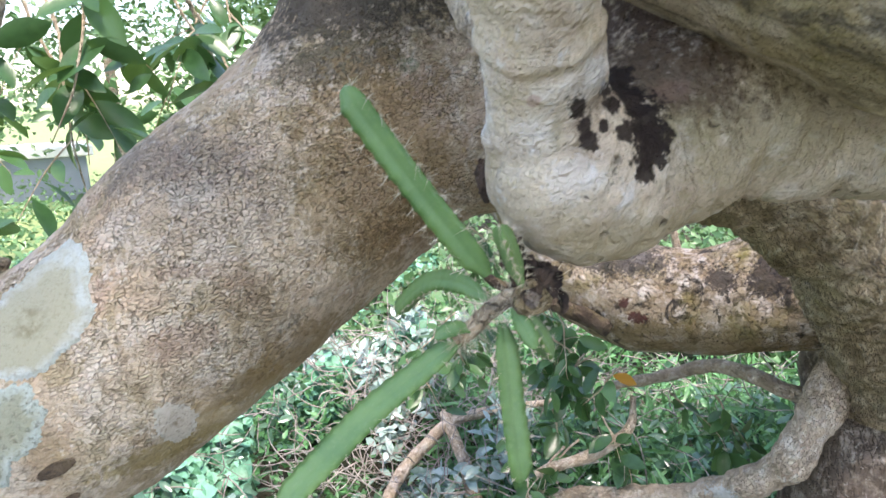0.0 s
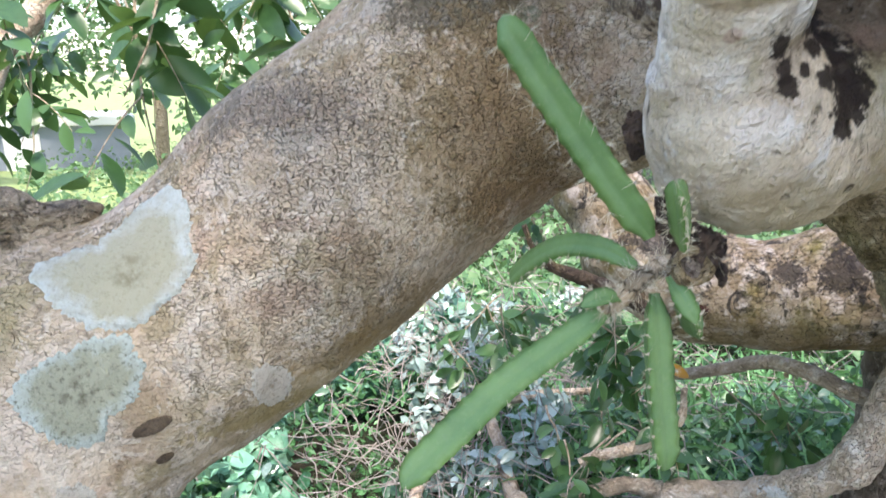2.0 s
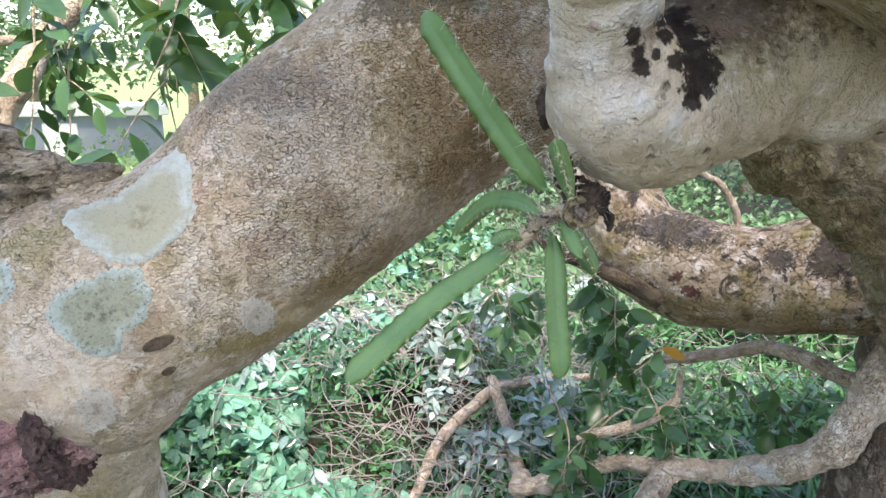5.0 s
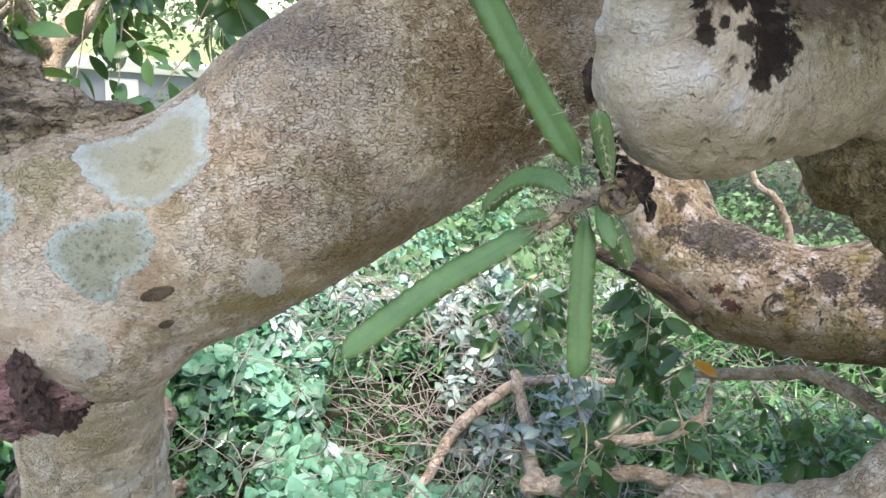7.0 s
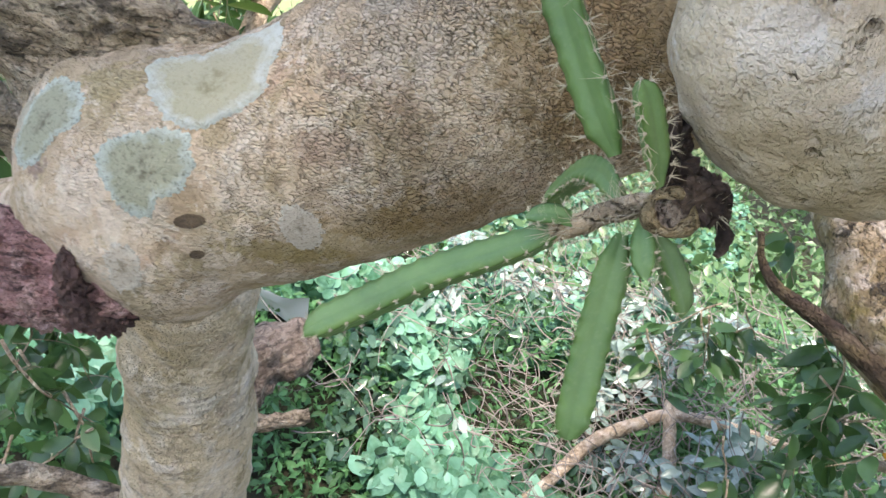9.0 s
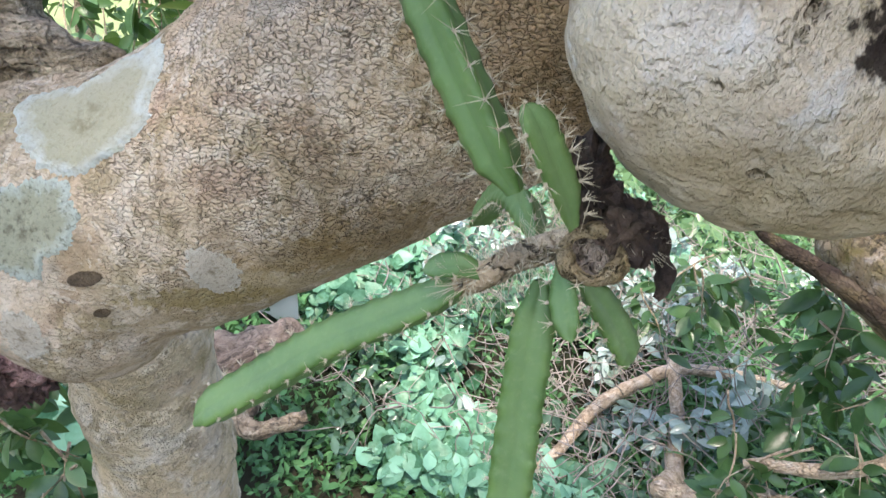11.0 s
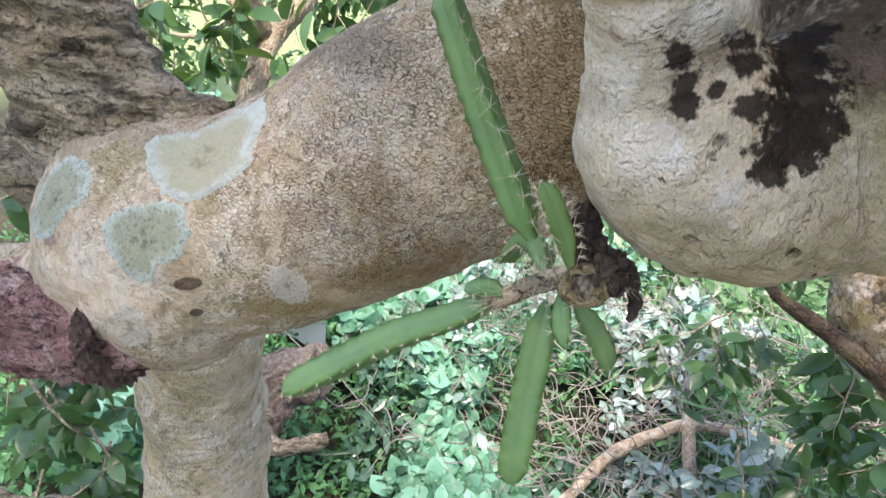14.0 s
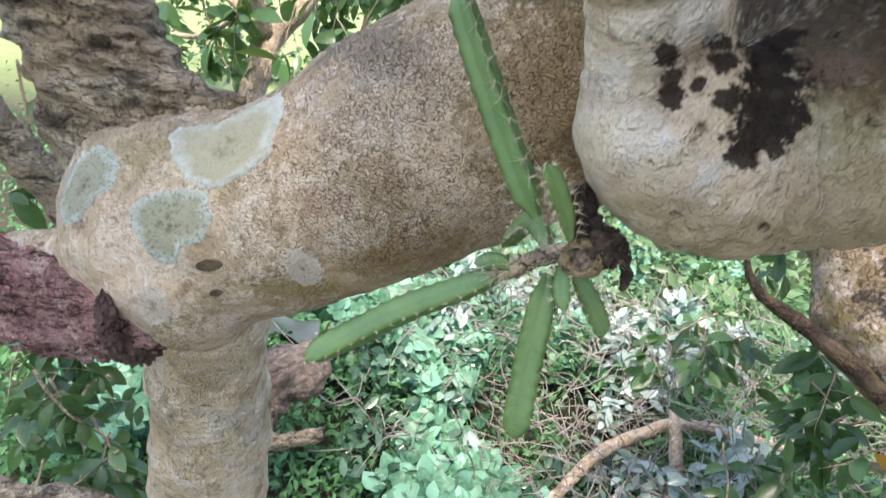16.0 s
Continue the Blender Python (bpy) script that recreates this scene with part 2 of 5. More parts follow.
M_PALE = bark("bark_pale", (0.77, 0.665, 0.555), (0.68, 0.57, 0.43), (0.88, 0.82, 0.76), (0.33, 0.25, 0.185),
              crack=0.0, patch=0.9, darkness=0.6, plates=0.0, ridge=(60, 12, 12), wrinkle=0.45, relief=1.9, pits=0.6, gritty=0.2, pink=0.35,
              dirt=((38.0, 0.54, 0.64, (0.54, 0.45, 0.29), 0.45), (75.0, 0.60, 0.68, (0.36, 0.29, 0.22), 0.45), (52.0, 0.58, 0.66, (0.80, 0.78, 0.77), 0.7), (110.0, 0.58, 0.66, (0.45, 0.36, 0.27), 0.4)),
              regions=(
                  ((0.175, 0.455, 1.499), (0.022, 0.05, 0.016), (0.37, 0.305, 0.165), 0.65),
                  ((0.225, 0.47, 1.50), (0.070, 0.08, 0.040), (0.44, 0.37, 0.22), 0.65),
                  # next three: brown rear bark, painted darker still for the shade below upper_limb
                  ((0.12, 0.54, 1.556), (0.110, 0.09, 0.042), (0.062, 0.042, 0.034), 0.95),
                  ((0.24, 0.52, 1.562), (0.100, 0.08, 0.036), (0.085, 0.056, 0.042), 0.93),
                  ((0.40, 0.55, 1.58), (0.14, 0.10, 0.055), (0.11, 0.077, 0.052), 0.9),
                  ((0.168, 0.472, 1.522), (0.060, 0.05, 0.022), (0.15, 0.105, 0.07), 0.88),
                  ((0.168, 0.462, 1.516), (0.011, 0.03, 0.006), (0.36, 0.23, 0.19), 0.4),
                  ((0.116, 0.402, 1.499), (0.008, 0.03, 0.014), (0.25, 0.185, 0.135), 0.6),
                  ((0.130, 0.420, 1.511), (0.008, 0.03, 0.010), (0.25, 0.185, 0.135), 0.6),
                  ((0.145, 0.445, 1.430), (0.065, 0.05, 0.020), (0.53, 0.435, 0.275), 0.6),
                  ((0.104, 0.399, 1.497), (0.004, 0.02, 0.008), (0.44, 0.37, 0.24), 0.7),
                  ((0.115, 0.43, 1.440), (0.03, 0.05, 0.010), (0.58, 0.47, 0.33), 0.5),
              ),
              spots=(
                  ((0.136, 0.466, 1.519), (0.011, 0.03, 0.011), (0.036, 0.026, 0.023), 0.96),
                  ((0.143, 0.45, 1.508), (0.012, 0.03, 0.011), (0.036, 0.026, 0.023), 0.96),
                  ((0.151, 0.442, 1.5), (0.013, 0.03, 0.011), (0.036, 0.026, 0.023), 0.96),
                  ((0.155, 0.439, 1.49), (0.013, 0.03, 0.011), (0.036, 0.026, 0.023), 0.96),
                  ((0.154, 0.433, 1.48), (0.011, 0.03, 0.01), (0.036, 0.026, 0.023), 0.96),
                  ((0.152, 0.43, 1.471), (0.007, 0.03, 0.007), (0.036, 0.026, 0.023), 0.96),
                  ((0.139, 0.423, 1.494), (0.006, 0.03, 0.007), (0.036, 0.026, 0.023), 0.96),
                  ((0.113, 0.398, 1.507), (0.006, 0.03, 0.007), (0.036, 0.026, 0.023), 0.96),
                  ((0.118, 0.405, 1.498), (0.0036, 0.03, 0.0065), (0.036, 0.026, 0.023), 0.96),
                  ((0.12, 0.407, 1.49), (0.0052, 0.03, 0.0048), (0.036, 0.026, 0.023), 0.96),
                  ((0.132, 0.426, 1.508), (0.0055, 0.02, 0.006), (0.036, 0.026, 0.023), 0.96),
                  ((0.129, 0.416, 1.517), (0.005, 0.02, 0.004), (0.036, 0.026, 0.023), 0.96),
                  ((0.128, 0.414, 1.498), (0.0025, 0.02, 0.0035), (0.036, 0.026, 0.023), 0.96),
                  ((0.110, 0.405, 1.470), (0.014, 0.03, 0.012), (0.79, 0.74, 0.71), 0.45),
                  ((0.124, 0.399, 1.525), (0.007, 0.03, 0.008), (0.79, 0.77, 0.76), 0.5),
                  ((0.092, 0.390, 1.512), (0.004, 0.03, 0.003), (0.52, 0.33, 0.28), 0.6),
              ))
M_POST = bark("bark_ringed", (0.80, 0.675, 0.51), (0.71, 0.565, 0.37), (0.87, 0.78, 0.67), (0.17, 0.14, 0.11),
              dirt=((26.0, 0.54, 0.64, (0.33, 0.25, 0.12), 0.6), (60.0, 0.56, 0.66, (0.25, 0.20, 0.15), 0.6)),
              cells=(200, 260, 260), crack=0.15, plates=0.06, darkness=0.35, gritty=0.25, moss=0.4, pink=0.3, patch=0.7, ridge=(110, 9, 9), wrinkle=0.4, relief=1.5)
M_OLD = bark("bark_old", (0.54, 0.455, 0.35), (0.42, 0.34, 0.25), (0.66, 0.585, 0.49), (0.09, 0.075, 0.06),
             cells=(50, 50, 160), layered=True, crack=0.6, ridge=(20, 20, 75), moss=0.35, wrinkle=0.8, wrinkle_at=(0.50, 0.38), relief=4.5,
             dirt=((30.0, 0.54, 0.64, (0.16, 0.125, 0.08), 0.6), (50.0, 0.58, 0.66, (0.56, 0.50, 0.44), 0.6)))
M_BACK = bark("bark_mottled", (0.40, 0.33, 0.25), (0.27, 0.205, 0.135), (0.58, 0.505, 0.45), (0.045, 0.04, 0.036),
              cells=(60, 70, 70), crack=0.3, patch=0.9, darkness=0.95, moss=0.7, dark_at=(0.54, 0.60), dark_scale=20.0, relief=2.0, pits=0.8,
              dirt=((16.0, 0.52, 0.62, (0.24, 0.17, 0.085), 0.5), (45.0, 0.56, 0.64, (0.09, 0.07, 0.05), 0.7)), spots=(
                  ((0.20, 1.75, 1.09), (0.13, 0.2, 0.04), (0.05, 0.045, 0.042), 0.8), ((0.45, 1.68, 1.06), (0.035, 0.05, 0.03), (0.05, 0.04, 0.036), 0.85), ((0.55, 1.64, 1.09), (0.05, 0.05, 0.05), (0.05, 0.04, 0.036), 0.85),
                  ((0.40, 1.68, 0.90), (0.25, 0.2, 0.05), (0.20, 0.14, 0.06), 0.65),
                  ((0.26, 1.70, 0.95), (0.025, 0.05, 0.014), (0.075, 0.022, 0.018), 0.9), ((0.225, 1.72, 0.985), (0.012, 0.05, 0.012), (0.075, 0.022, 0.018), 0.9),
              ))
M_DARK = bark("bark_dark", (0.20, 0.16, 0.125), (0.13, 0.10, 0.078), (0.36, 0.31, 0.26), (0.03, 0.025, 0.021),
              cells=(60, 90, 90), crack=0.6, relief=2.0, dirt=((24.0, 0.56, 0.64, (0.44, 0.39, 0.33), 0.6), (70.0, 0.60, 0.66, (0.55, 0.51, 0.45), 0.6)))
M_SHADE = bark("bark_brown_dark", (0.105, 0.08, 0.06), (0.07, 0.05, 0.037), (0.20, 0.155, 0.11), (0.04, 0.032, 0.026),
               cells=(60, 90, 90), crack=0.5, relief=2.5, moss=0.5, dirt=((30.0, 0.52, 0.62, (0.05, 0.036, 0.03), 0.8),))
M_SIDE = bark("bark_pinkish", (0.32, 0.265, 0.23), (0.22, 0.175, 0.145), (0.44, 0.39, 0.34), (0.09, 0.07, 0.06),
              cells=(30, 60, 60), crack=0.5, ridge=(8, 40, 40), wrinkle=0.9, wrinkle_at=(0.48, 0.34), relief=4.0)
M_DRY = bark("bark_dry_twig", (0.31, 0.285, 0.26), (0.21, 0.185, 0.165), (0.46, 0.44, 0.42), (0.16, 0.14, 0.12), crack=0.0, plates=0.0)
M_TWIG = bark("bark_twig", (0.60, 0.49, 0.37), (0.47, 0.365, 0.26), (0.71, 0.62, 0.52), (0.13, 0.11, 0.09),
              cells=(80, 120, 120), crack=0.3, patch=0.7, relief=2.0, darkness=0.5, dirt=((16.0, 0.52, 0.60, (0.30, 0.235, 0.165), 0.5), (45.0, 0.56, 0.66, (0.20, 0.155, 0.11), 0.45)),
              spots=(((0.47, 1.58, 0.51), (0.05, 0.08, 0.025), (0.58, 0.60, 0.55), 0.75),))


# ---------------------------------------------------------------- shapes
def smooth_path(pts, n):
    """Catmull-Rom through rows of numbers, n steps a span."""
    p = np.array(pts, float)
    p = np.vstack([2 * p[0] - p[1], p, 2 * p[-1] - p[-2]])
    out = []
    for i in range(1, len(p) - 2):
        for u in np.arange(n) / n:
            a, b, c, d = p[i - 1], p[i], p[i + 1], p[i + 2]
            out.append(0.5 * (2 * b + (c - a) * u + (2 * a - 5 * b + 4 * c - d) * u * u + (3 * b - a - 3 * c + d) * u ** 3))
    out.append(p[-2])
    return np.array(out)


def frames(path):
    """Tangents and two carried-along normals of a path."""
    t = np.gradient(path[:, :3], axis=0)
    t /= np.linalg.norm(t, axis=1)[:, None] + 1e-12
    side = np.cross(t[0], (0.0, 0.0, 1.0))
    if np.linalg.norm(side) < 0.1:
        side = np.cross(t[0], (0.0, 1.0, 0.0))
    n1 = [side / np.linalg.norm(side)]
    for k in range(1, len(t)):
        v = n1[-1] - t[k] * (n1[-1] @ t[k])
        n1.append(v / np.linalg.norm(v))
    n1 = np.array(n1)
    return t, n1, np.cross(t, n1)


def mesh_of(name, verts, faces, smooth=True, grain=None):
    me = bpy.data.meshes.new(name)
    me.from_pydata(np.asarray(verts, float).tolist(), [], faces.tolist() if isinstance(faces, np.ndarray) else faces)
    if smooth:
        me.polygons.foreach_set("use_smooth", [True] * len(me.polygons))
    if grain is not None:
        a = me.attributes.new("grain", "FLOAT_VECTOR", "POINT")
        a.data.foreach_set("vector", np.asarray(grain, np.float32).ravel())
    me.update()
    return me


def mesh_part(name, me, material, parent=None, label=""):
    ob = new(name, me)
    if material and not me.materials:
        me.materials.append(material)
    ob.parent = parent
    return tagged(ob, label)


def part(name, bm, material, parent, label=""):
    me = bpy.data.meshes.new(name)
    bm.to_mesh(me)
    bm.free()
    return mesh_part(name, me, material, parent, label)


def rough_tube(pts, sides=12, steps=5, lump=0.12, lump_scale=14.0, seed=0.0, taper_end=False):
    """A limb of uneven girth along rows x, y, z, r: points, faces, grain."""
    path = smooth_path(pts, steps)
    t, n1, n2 = frames(path)
    along = np.concatenate([[0], np.cumsum(np.linalg.norm(np.diff(path[:, :3], axis=0), axis=1))])
    v, g, f = [], [], []
    for k, (x, y, z, r) in enumerate(path):
        for j in range(sides):
            a = 2 * math.pi * j / sides
            d = math.cos(a) * n1[k] + math.sin(a) * n2[k]
            q = np.array((x, y, z)) + d * r
            q2 = q * lump_scale + seed
            rr = r * (1 + lump * (noise.noise(Vector(q2)) + 0.5 * noise.noise(Vector(q2 * 2.7))))
            v.append(np.array((x, y, z)) + d * rr)
            g.append((along[k] + seed, rr * math.cos(a), rr * math.sin(a)))
    for k in range(len(path) - 1):
        for j in range(sides):
            a, b = k * sides + j, k * sides + (j + 1) % sides
            f.append((a, b, b + sides, a + sides))
    for k, flip in ((0, True), (len(path) - 1, False)):
        c = len(v)
        v.append(path[k, :3])
        g.append((along[k] + seed, 0, 0))
        for j in range(sides):
            a, b = k * sides + j, k * sides + (j + 1) % sides
            f.append((b, a, c) if flip else (a, b, c))
    return v, f, g


def limb_field(p, tubes, blend, reach=9.0, with_grain=False, steps=4):
    """Signed distance of points to tubes melted into one another (true within reach), and the grain coordinates of the nearest tube."""
    total, best, grain = None, None, None
    for number, pts in enumerate(tubes):
        path = smooth_path(pts, steps)
        t, n1, n2 = frames(path)
        along = np.concatenate([[0], np.cumsum(np.linalg.norm(np.diff(path[:, :3], axis=0), axis=1))])
        d = np.full(len(p), 9.0)
        g = np.zeros((len(p), 3)) if with_grain else None
        for k in range(len(path) - 1):
            a, b = path[k, :3], path[k + 1, :3]
            pad = max(path[k, 3], path[k + 1, 3]) + reach
            pick = np.flatnonzero(((p > np.minimum(a, b) - pad) & (p < np.maximum(a, b) + pad)).all(1))
            q = p[pick]
            ab = b - a
            u = np.clip((q - a) @ ab / (ab @ ab), 0, 1)
            off = q - a - u[:, None] * ab
            dk = np.sqrt((off * off).sum(1)) - (path[k, 3] + u * (path[k + 1, 3] - path[k, 3]))
            near = dk < d[pick]
            d[pick[near]] = dk[near]
            if with_grain:
                g[pick[near]] = np.stack([along[k] + u * (along[k + 1] - along[k]) + number, off @ n1[k], off @ n2[k]], 1)[near]
        if total is None:
            total, best, grain = d, d.copy(), g
        else:
            h = np.clip(0.5 + 0.5 * (total - d) / blend, 0, 1)
            total = total * (1 - h) + d * h - blend * h * (1 - h)
            near = d < best
            best[near] = d[near]
            if with_grain:
                grain[near] = g[near]
    return total, grain


def net(tubes, cell, blend, lumps=()):
    """The skin of melted tubes as a smooth net of quads; lumps: (scale, height) rows of relief."""
    rows = np.vstack([smooth_path(t, 3) for t in tubes])
    lo = (rows[:, :3] - rows[:, 3:4]).min(0) - 3 * cell
    hi = (rows[:, :3] + rows[:, 3:4]).max(0) + 3 * cell
    n = np.ceil((hi - lo) / cell).astype(int) + 1
    # coarse pass finds the blocks near the skin
    step = 6
    nc = np.ceil(n / step).astype(int) + 1
    gx, gy, gz = np.meshgrid(*[lo[i] + cell * step * np.arange(nc[i]) for i in range(3)], indexing="ij")
    coarse = limb_field(np.stack([gx.ravel(), gy.ravel(), gz.ravel()], 1), tubes, blend)[0].reshape(nc)
    full = nc * step
    field = np.repeat(np.repeat(np.repeat(coarse, step, 0), step, 1), step, 2)
    near = np.abs(coarse) < cell * step * 1.8
    mask = np.repeat(np.repeat(np.repeat(near, step, 0), step, 1), step, 2)
    idx = np.argwhere(mask)
    field[mask] = limb_field(lo + idx * cell, tubes, blend, cell * step * 3 + blend)[0]
    s = field < 0
    corners = [(a, b, c) for a in (0, 1) for b in (0, 1) for c in (0, 1)]
    m = full - 1
    count = sum(s[a:a + m[0], b:b + m[1], c:c + m[2]].astype(np.int8) for a, b, c in corners)
    cells = np.argwhere((count > 0) & (count < 8))
    number = np.full(m, -1, int)
    number[tuple(cells.T)] = np.arange(len(cells))
    pos, hits = np.zeros((len(cells), 3)), np.zeros(len(cells))
    for a in corners:
        for axis in range(3):
            if a[axis]:
                continue
            b = list(a)
            b[axis] = 1
            fa, fb = field[tuple((cells + a).T)], field[tuple((cells + b).T)]
            cross = (fa < 0) != (fb < 0)
            u = np.where(cross, fa / np.where(cross, fa - fb, 1), 0)
            q = np.array(a, float) + u[:, None] * (np.array(b) - np.array(a))
            pos[cross] += q[cross]
            hits += cross
    verts = lo + (cells + pos / hits[:, None]) * cell
    faces = []
    for axis in range(3):
        o1, o2 = [np.eye(3, dtype=int)[(axis + k) % 3] for k in (1, 2)]
        e = np.eye(3, dtype=int)[axis]
        core = s[1:-1, 1:-1, 1:-1]
        other = s[1 + e[0]:s.shape[0] - 1 + e[0], 1 + e[1]:s.shape[1] - 1 + e[1], 1 + e[2]:s.shape[2] - 1 + e[2]]
        for inside in (True, False):
            at = np.argwhere((core == inside) & (other == (not inside))) + 1
            at = at[(at < m).all(1)]
            q = np.stack([number[tuple((at - d).T)] for d in (0 * e, o1, o1 + o2, o2)], 1)
            q = q[(q >= 0).all(1)]
            faces.append(q if inside else q[:, ::-1])
    faces = np.vstack(faces)
    grain = limb_field(verts, tubes, blend, 0.05, True, 16)[1]
    normal = np.zeros_like(verts)
    a, b, c, d = (verts[faces[:, k]] for k in range(4))
    fn = np.cross(c - a, d - b)
    for k in range(4):
        np.add.at(normal, faces[:, k], fn)
    normal /= np.linalg.norm(normal, axis=1)[:, None] + 1e-12
    for scale, height, *stretch in lumps:
        src = verts * np.array(stretch[:3]) if len(stretch) == 4 else grain * np.array(stretch) if stretch else verts
        push = np.array([noise.noise(Vector(q)) for q in src * scale])
        verts = verts + normal * (push * height)[:, None]
    return verts, faces, grain


def thing(name, label, category, group="", at=(0, 0, 0)):
    ob = new(name)
    ob.location = at
    ob.empty_display_size = 0.1
    return tagged(ob, label, category, group)


# ---------------------------------------------------------------- the tree
tree = thing("fig_tree", "old spreading tree with tan cracked bark and pale elbow limb", "tree")

ARM = [(-0.372, 0.411, 1.280, 0.095), (-0.2888, 0.4674, 1.294, 0.1044), (-0.2199, 0.5429, 1.3525, 0.1073), (-0.176, 0.5968, 1.402, 0.1118), (-0.1108, 0.6744, 1.4745, 0.117), (-0.0777, 0.7106, 1.5832, 0.1118), (-0.0673, 0.7313, 1.7591, 0.1035), (-0.057, 0.752, 2.0178, 0.1035), (-0.0052, 0.7003, 2.3801, 0.088), (0.119, 0.5658, 2.7424, 0.0517)]
RISE = [(-0.395, 0.43, 1.26, 0.088), (-0.436, 0.407, 1.345, 0.077), (-0.476, 0.376, 1.423, 0.068), (-0.525, 0.349, 1.50, 0.063), (-0.60, 0.324, 1.6, 0.057), (-0.76, 0.274, 1.85, 0.05)]
POST = [(-0.3931, 0.4361, 1.2502, 0.0763), (-0.4466, 0.4895, 1.1554, 0.0818), (-0.4967, 0.5342, 1.0126, 0.0818), (-0.5458, 0.5778, 0.8295, 0.0905), (-0.5752, 0.5942, 0.6551, 0.0937), (-0.6275, 0.6214, 0.3019, 0.1036), (-0.6711, 0.6432, -0.4611, 0.1308)]
ARM_ROOT = [(-0.1967, 0.5678, 1.3782, 0.1076), (-0.1398, 0.6465, 1.4445, 0.1107), (-0.0932, 0.7106, 1.4983, 0.1097), (-0.0259, 0.7934, 1.5728, 0.1035)]
BRIDGE = [(-0.10, 0.675, 1.48, 0.10), (-0.03, 0.665, 1.485, 0.085), (0.03, 0.645, 1.485, 0.075), (0.09, 0.625, 1.49, 0.06)]
FOOT = [(-0.35, 0.42, 1.255, 0.085), (-0.315, 0.408, 1.212, 0.058), (-0.32, 0.425, 1.19, 0.05)]
SHOULDER = [(-0.345, 0.39, 1.245, 0.062), (-0.39, 0.367, 1.222, 0.045), (-0.45, 0.345, 1.200, 0.036), (-0.53, 0.315, 1.175, 0.03)]
v, f, g = net([ARM, ARM_ROOT, BRIDGE, FOOT, SHOULDER], 0.004, 0.04, ((9.0, 0.006), (30.0, 0.003), (75.0, 0.0014)))
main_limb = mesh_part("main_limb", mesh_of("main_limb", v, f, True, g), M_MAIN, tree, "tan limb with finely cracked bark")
v, f, g = net([POST], 0.005, 0.03, ((12.0, 0.008), (30.0, 0.006, 1.0, 0.2, 0.2), (60.0, 0.003)))
mesh_part("descending_limb", mesh_of("descending_limb", v, f, True, g), M_POST, tree, "pale tan limb with ringed bark")
FLARE = [(-0.4381, 0.3972, 1.369, 0.0352), (-0.3928, 0.4142, 1.3812, 0.0333), (-0.3594, 0.4352, 1.3846, 0.0244), (-0.3284, 0.453, 1.3868, 0.0133)]
BROW = [(-0.455, 0.372, 1.343, 0.026), (-0.3975, 0.386, 1.3581, 0.0305), (-0.3931, 0.4132, 1.3679, 0.0218)]
v, f, g = net([RISE, FLARE, BROW], 0.004, 0.03, ((14.0, 0.006), (1.0, 0.012, 20.0, 20.0, 75.0, "z"), (1.0, 0.005, 45.0, 45.0, 130.0, "z")))
rising_limb = mesh_part("rising_limb", mesh_of("rising_limb", v, f, True, g), M_OLD, tree, "grey limb with deeply furrowed bark")

ELBOW = [(0.12, 0.02, 2.55, 0.02), (0.09, 0.13, 2.15, 0.032), (0.08, 0.27, 1.8, 0.036), (0.087, 0.33, 1.66, 0.034), (0.092, 0.375, 1.58, 0.033), (0.0935, 0.41, 1.538, 0.033), (0.095, 0.432, 1.505, 0.036), (0.106, 0.448, 1.471, 0.048), (0.1208, 0.4686, 1.4625, 0.053), (0.1501, 0.498, 1.4735, 0.0562), (0.2021, 0.5092, 1.4914, 0.0485), (0.253, 0.5183, 1.484, 0.0403), (0.3365, 0.5275, 1.478, 0.0378), (0.494, 0.58, 1.4675, 0.042)]
BEHIND = [(-0.02, 0.74, 1.65, 0.05), (0.10, 0.61, 1.562, 0.062), (0.20, 0.55, 1.562, 0.058), (0.34, 0.57, 1.59, 0.066), (0.6, 0.64, 1.66, 0.08)]
v, f, g = net([ELBOW, BEHIND], 0.003, 0.06, ((22.0, 0.004), (60.0, 0.0022), (110.0, 0.0012), (1.0, 0.0026, 110.0, 9.0, 9.0)))
pale_limb = mesh_part("pale_limb", mesh_of("pale_limb", v, f, True, g), M_PALE, tree, "whitish elbow limb with dark brown stains, rear part darkened for shade")

OVER = [(0.04, 0.59, 1.745, 0.095), (0.165, 0.509, 1.653, 0.083), (0.213, 0.477, 1.626, 0.083), (0.259, 0.436, 1.596, 0.082), (0.35, 0.373, 1.551, 0.085), (0.52, 0.27, 1.49, 0.09)]
v, f, g = net([OVER], 0.004, 0.02, ((25.0, 0.003), (40.0, 0.003, 0.3, 2.0, 2.0)))
mesh_part("upper_limb", mesh_of("upper_limb", v, f, True, g), M_OVER, tree, "olive-brown limb with flowing grain")

BACK = [(-0.24, 2.45, 1.50, 0.13), (-0.14, 2.189, 1.300, 0.128), (-0.06, 2.060, 1.233, 0.130), (0.045, 1.966, 1.120, 0.130), (0.125, 1.897, 1.010, 0.142), (0.271, 1.839, 0.964, 0.144), (0.429, 1.804, 0.968, 0.146),
        (0.566, 1.763, 1.004, 0.146), (0.72, 1.74, 1.03, 0.15), (0.95, 1.75, 1.0, 0.18)]
v, f, g = net([BACK], 0.010, 0.05, ((6.0, 0.016), (18.0, 0.006)))
mesh_part("mottled_limb", mesh_of("mottled_limb", v, f, True, g), M_BACK, tree, "thick mottled limb with black patches")
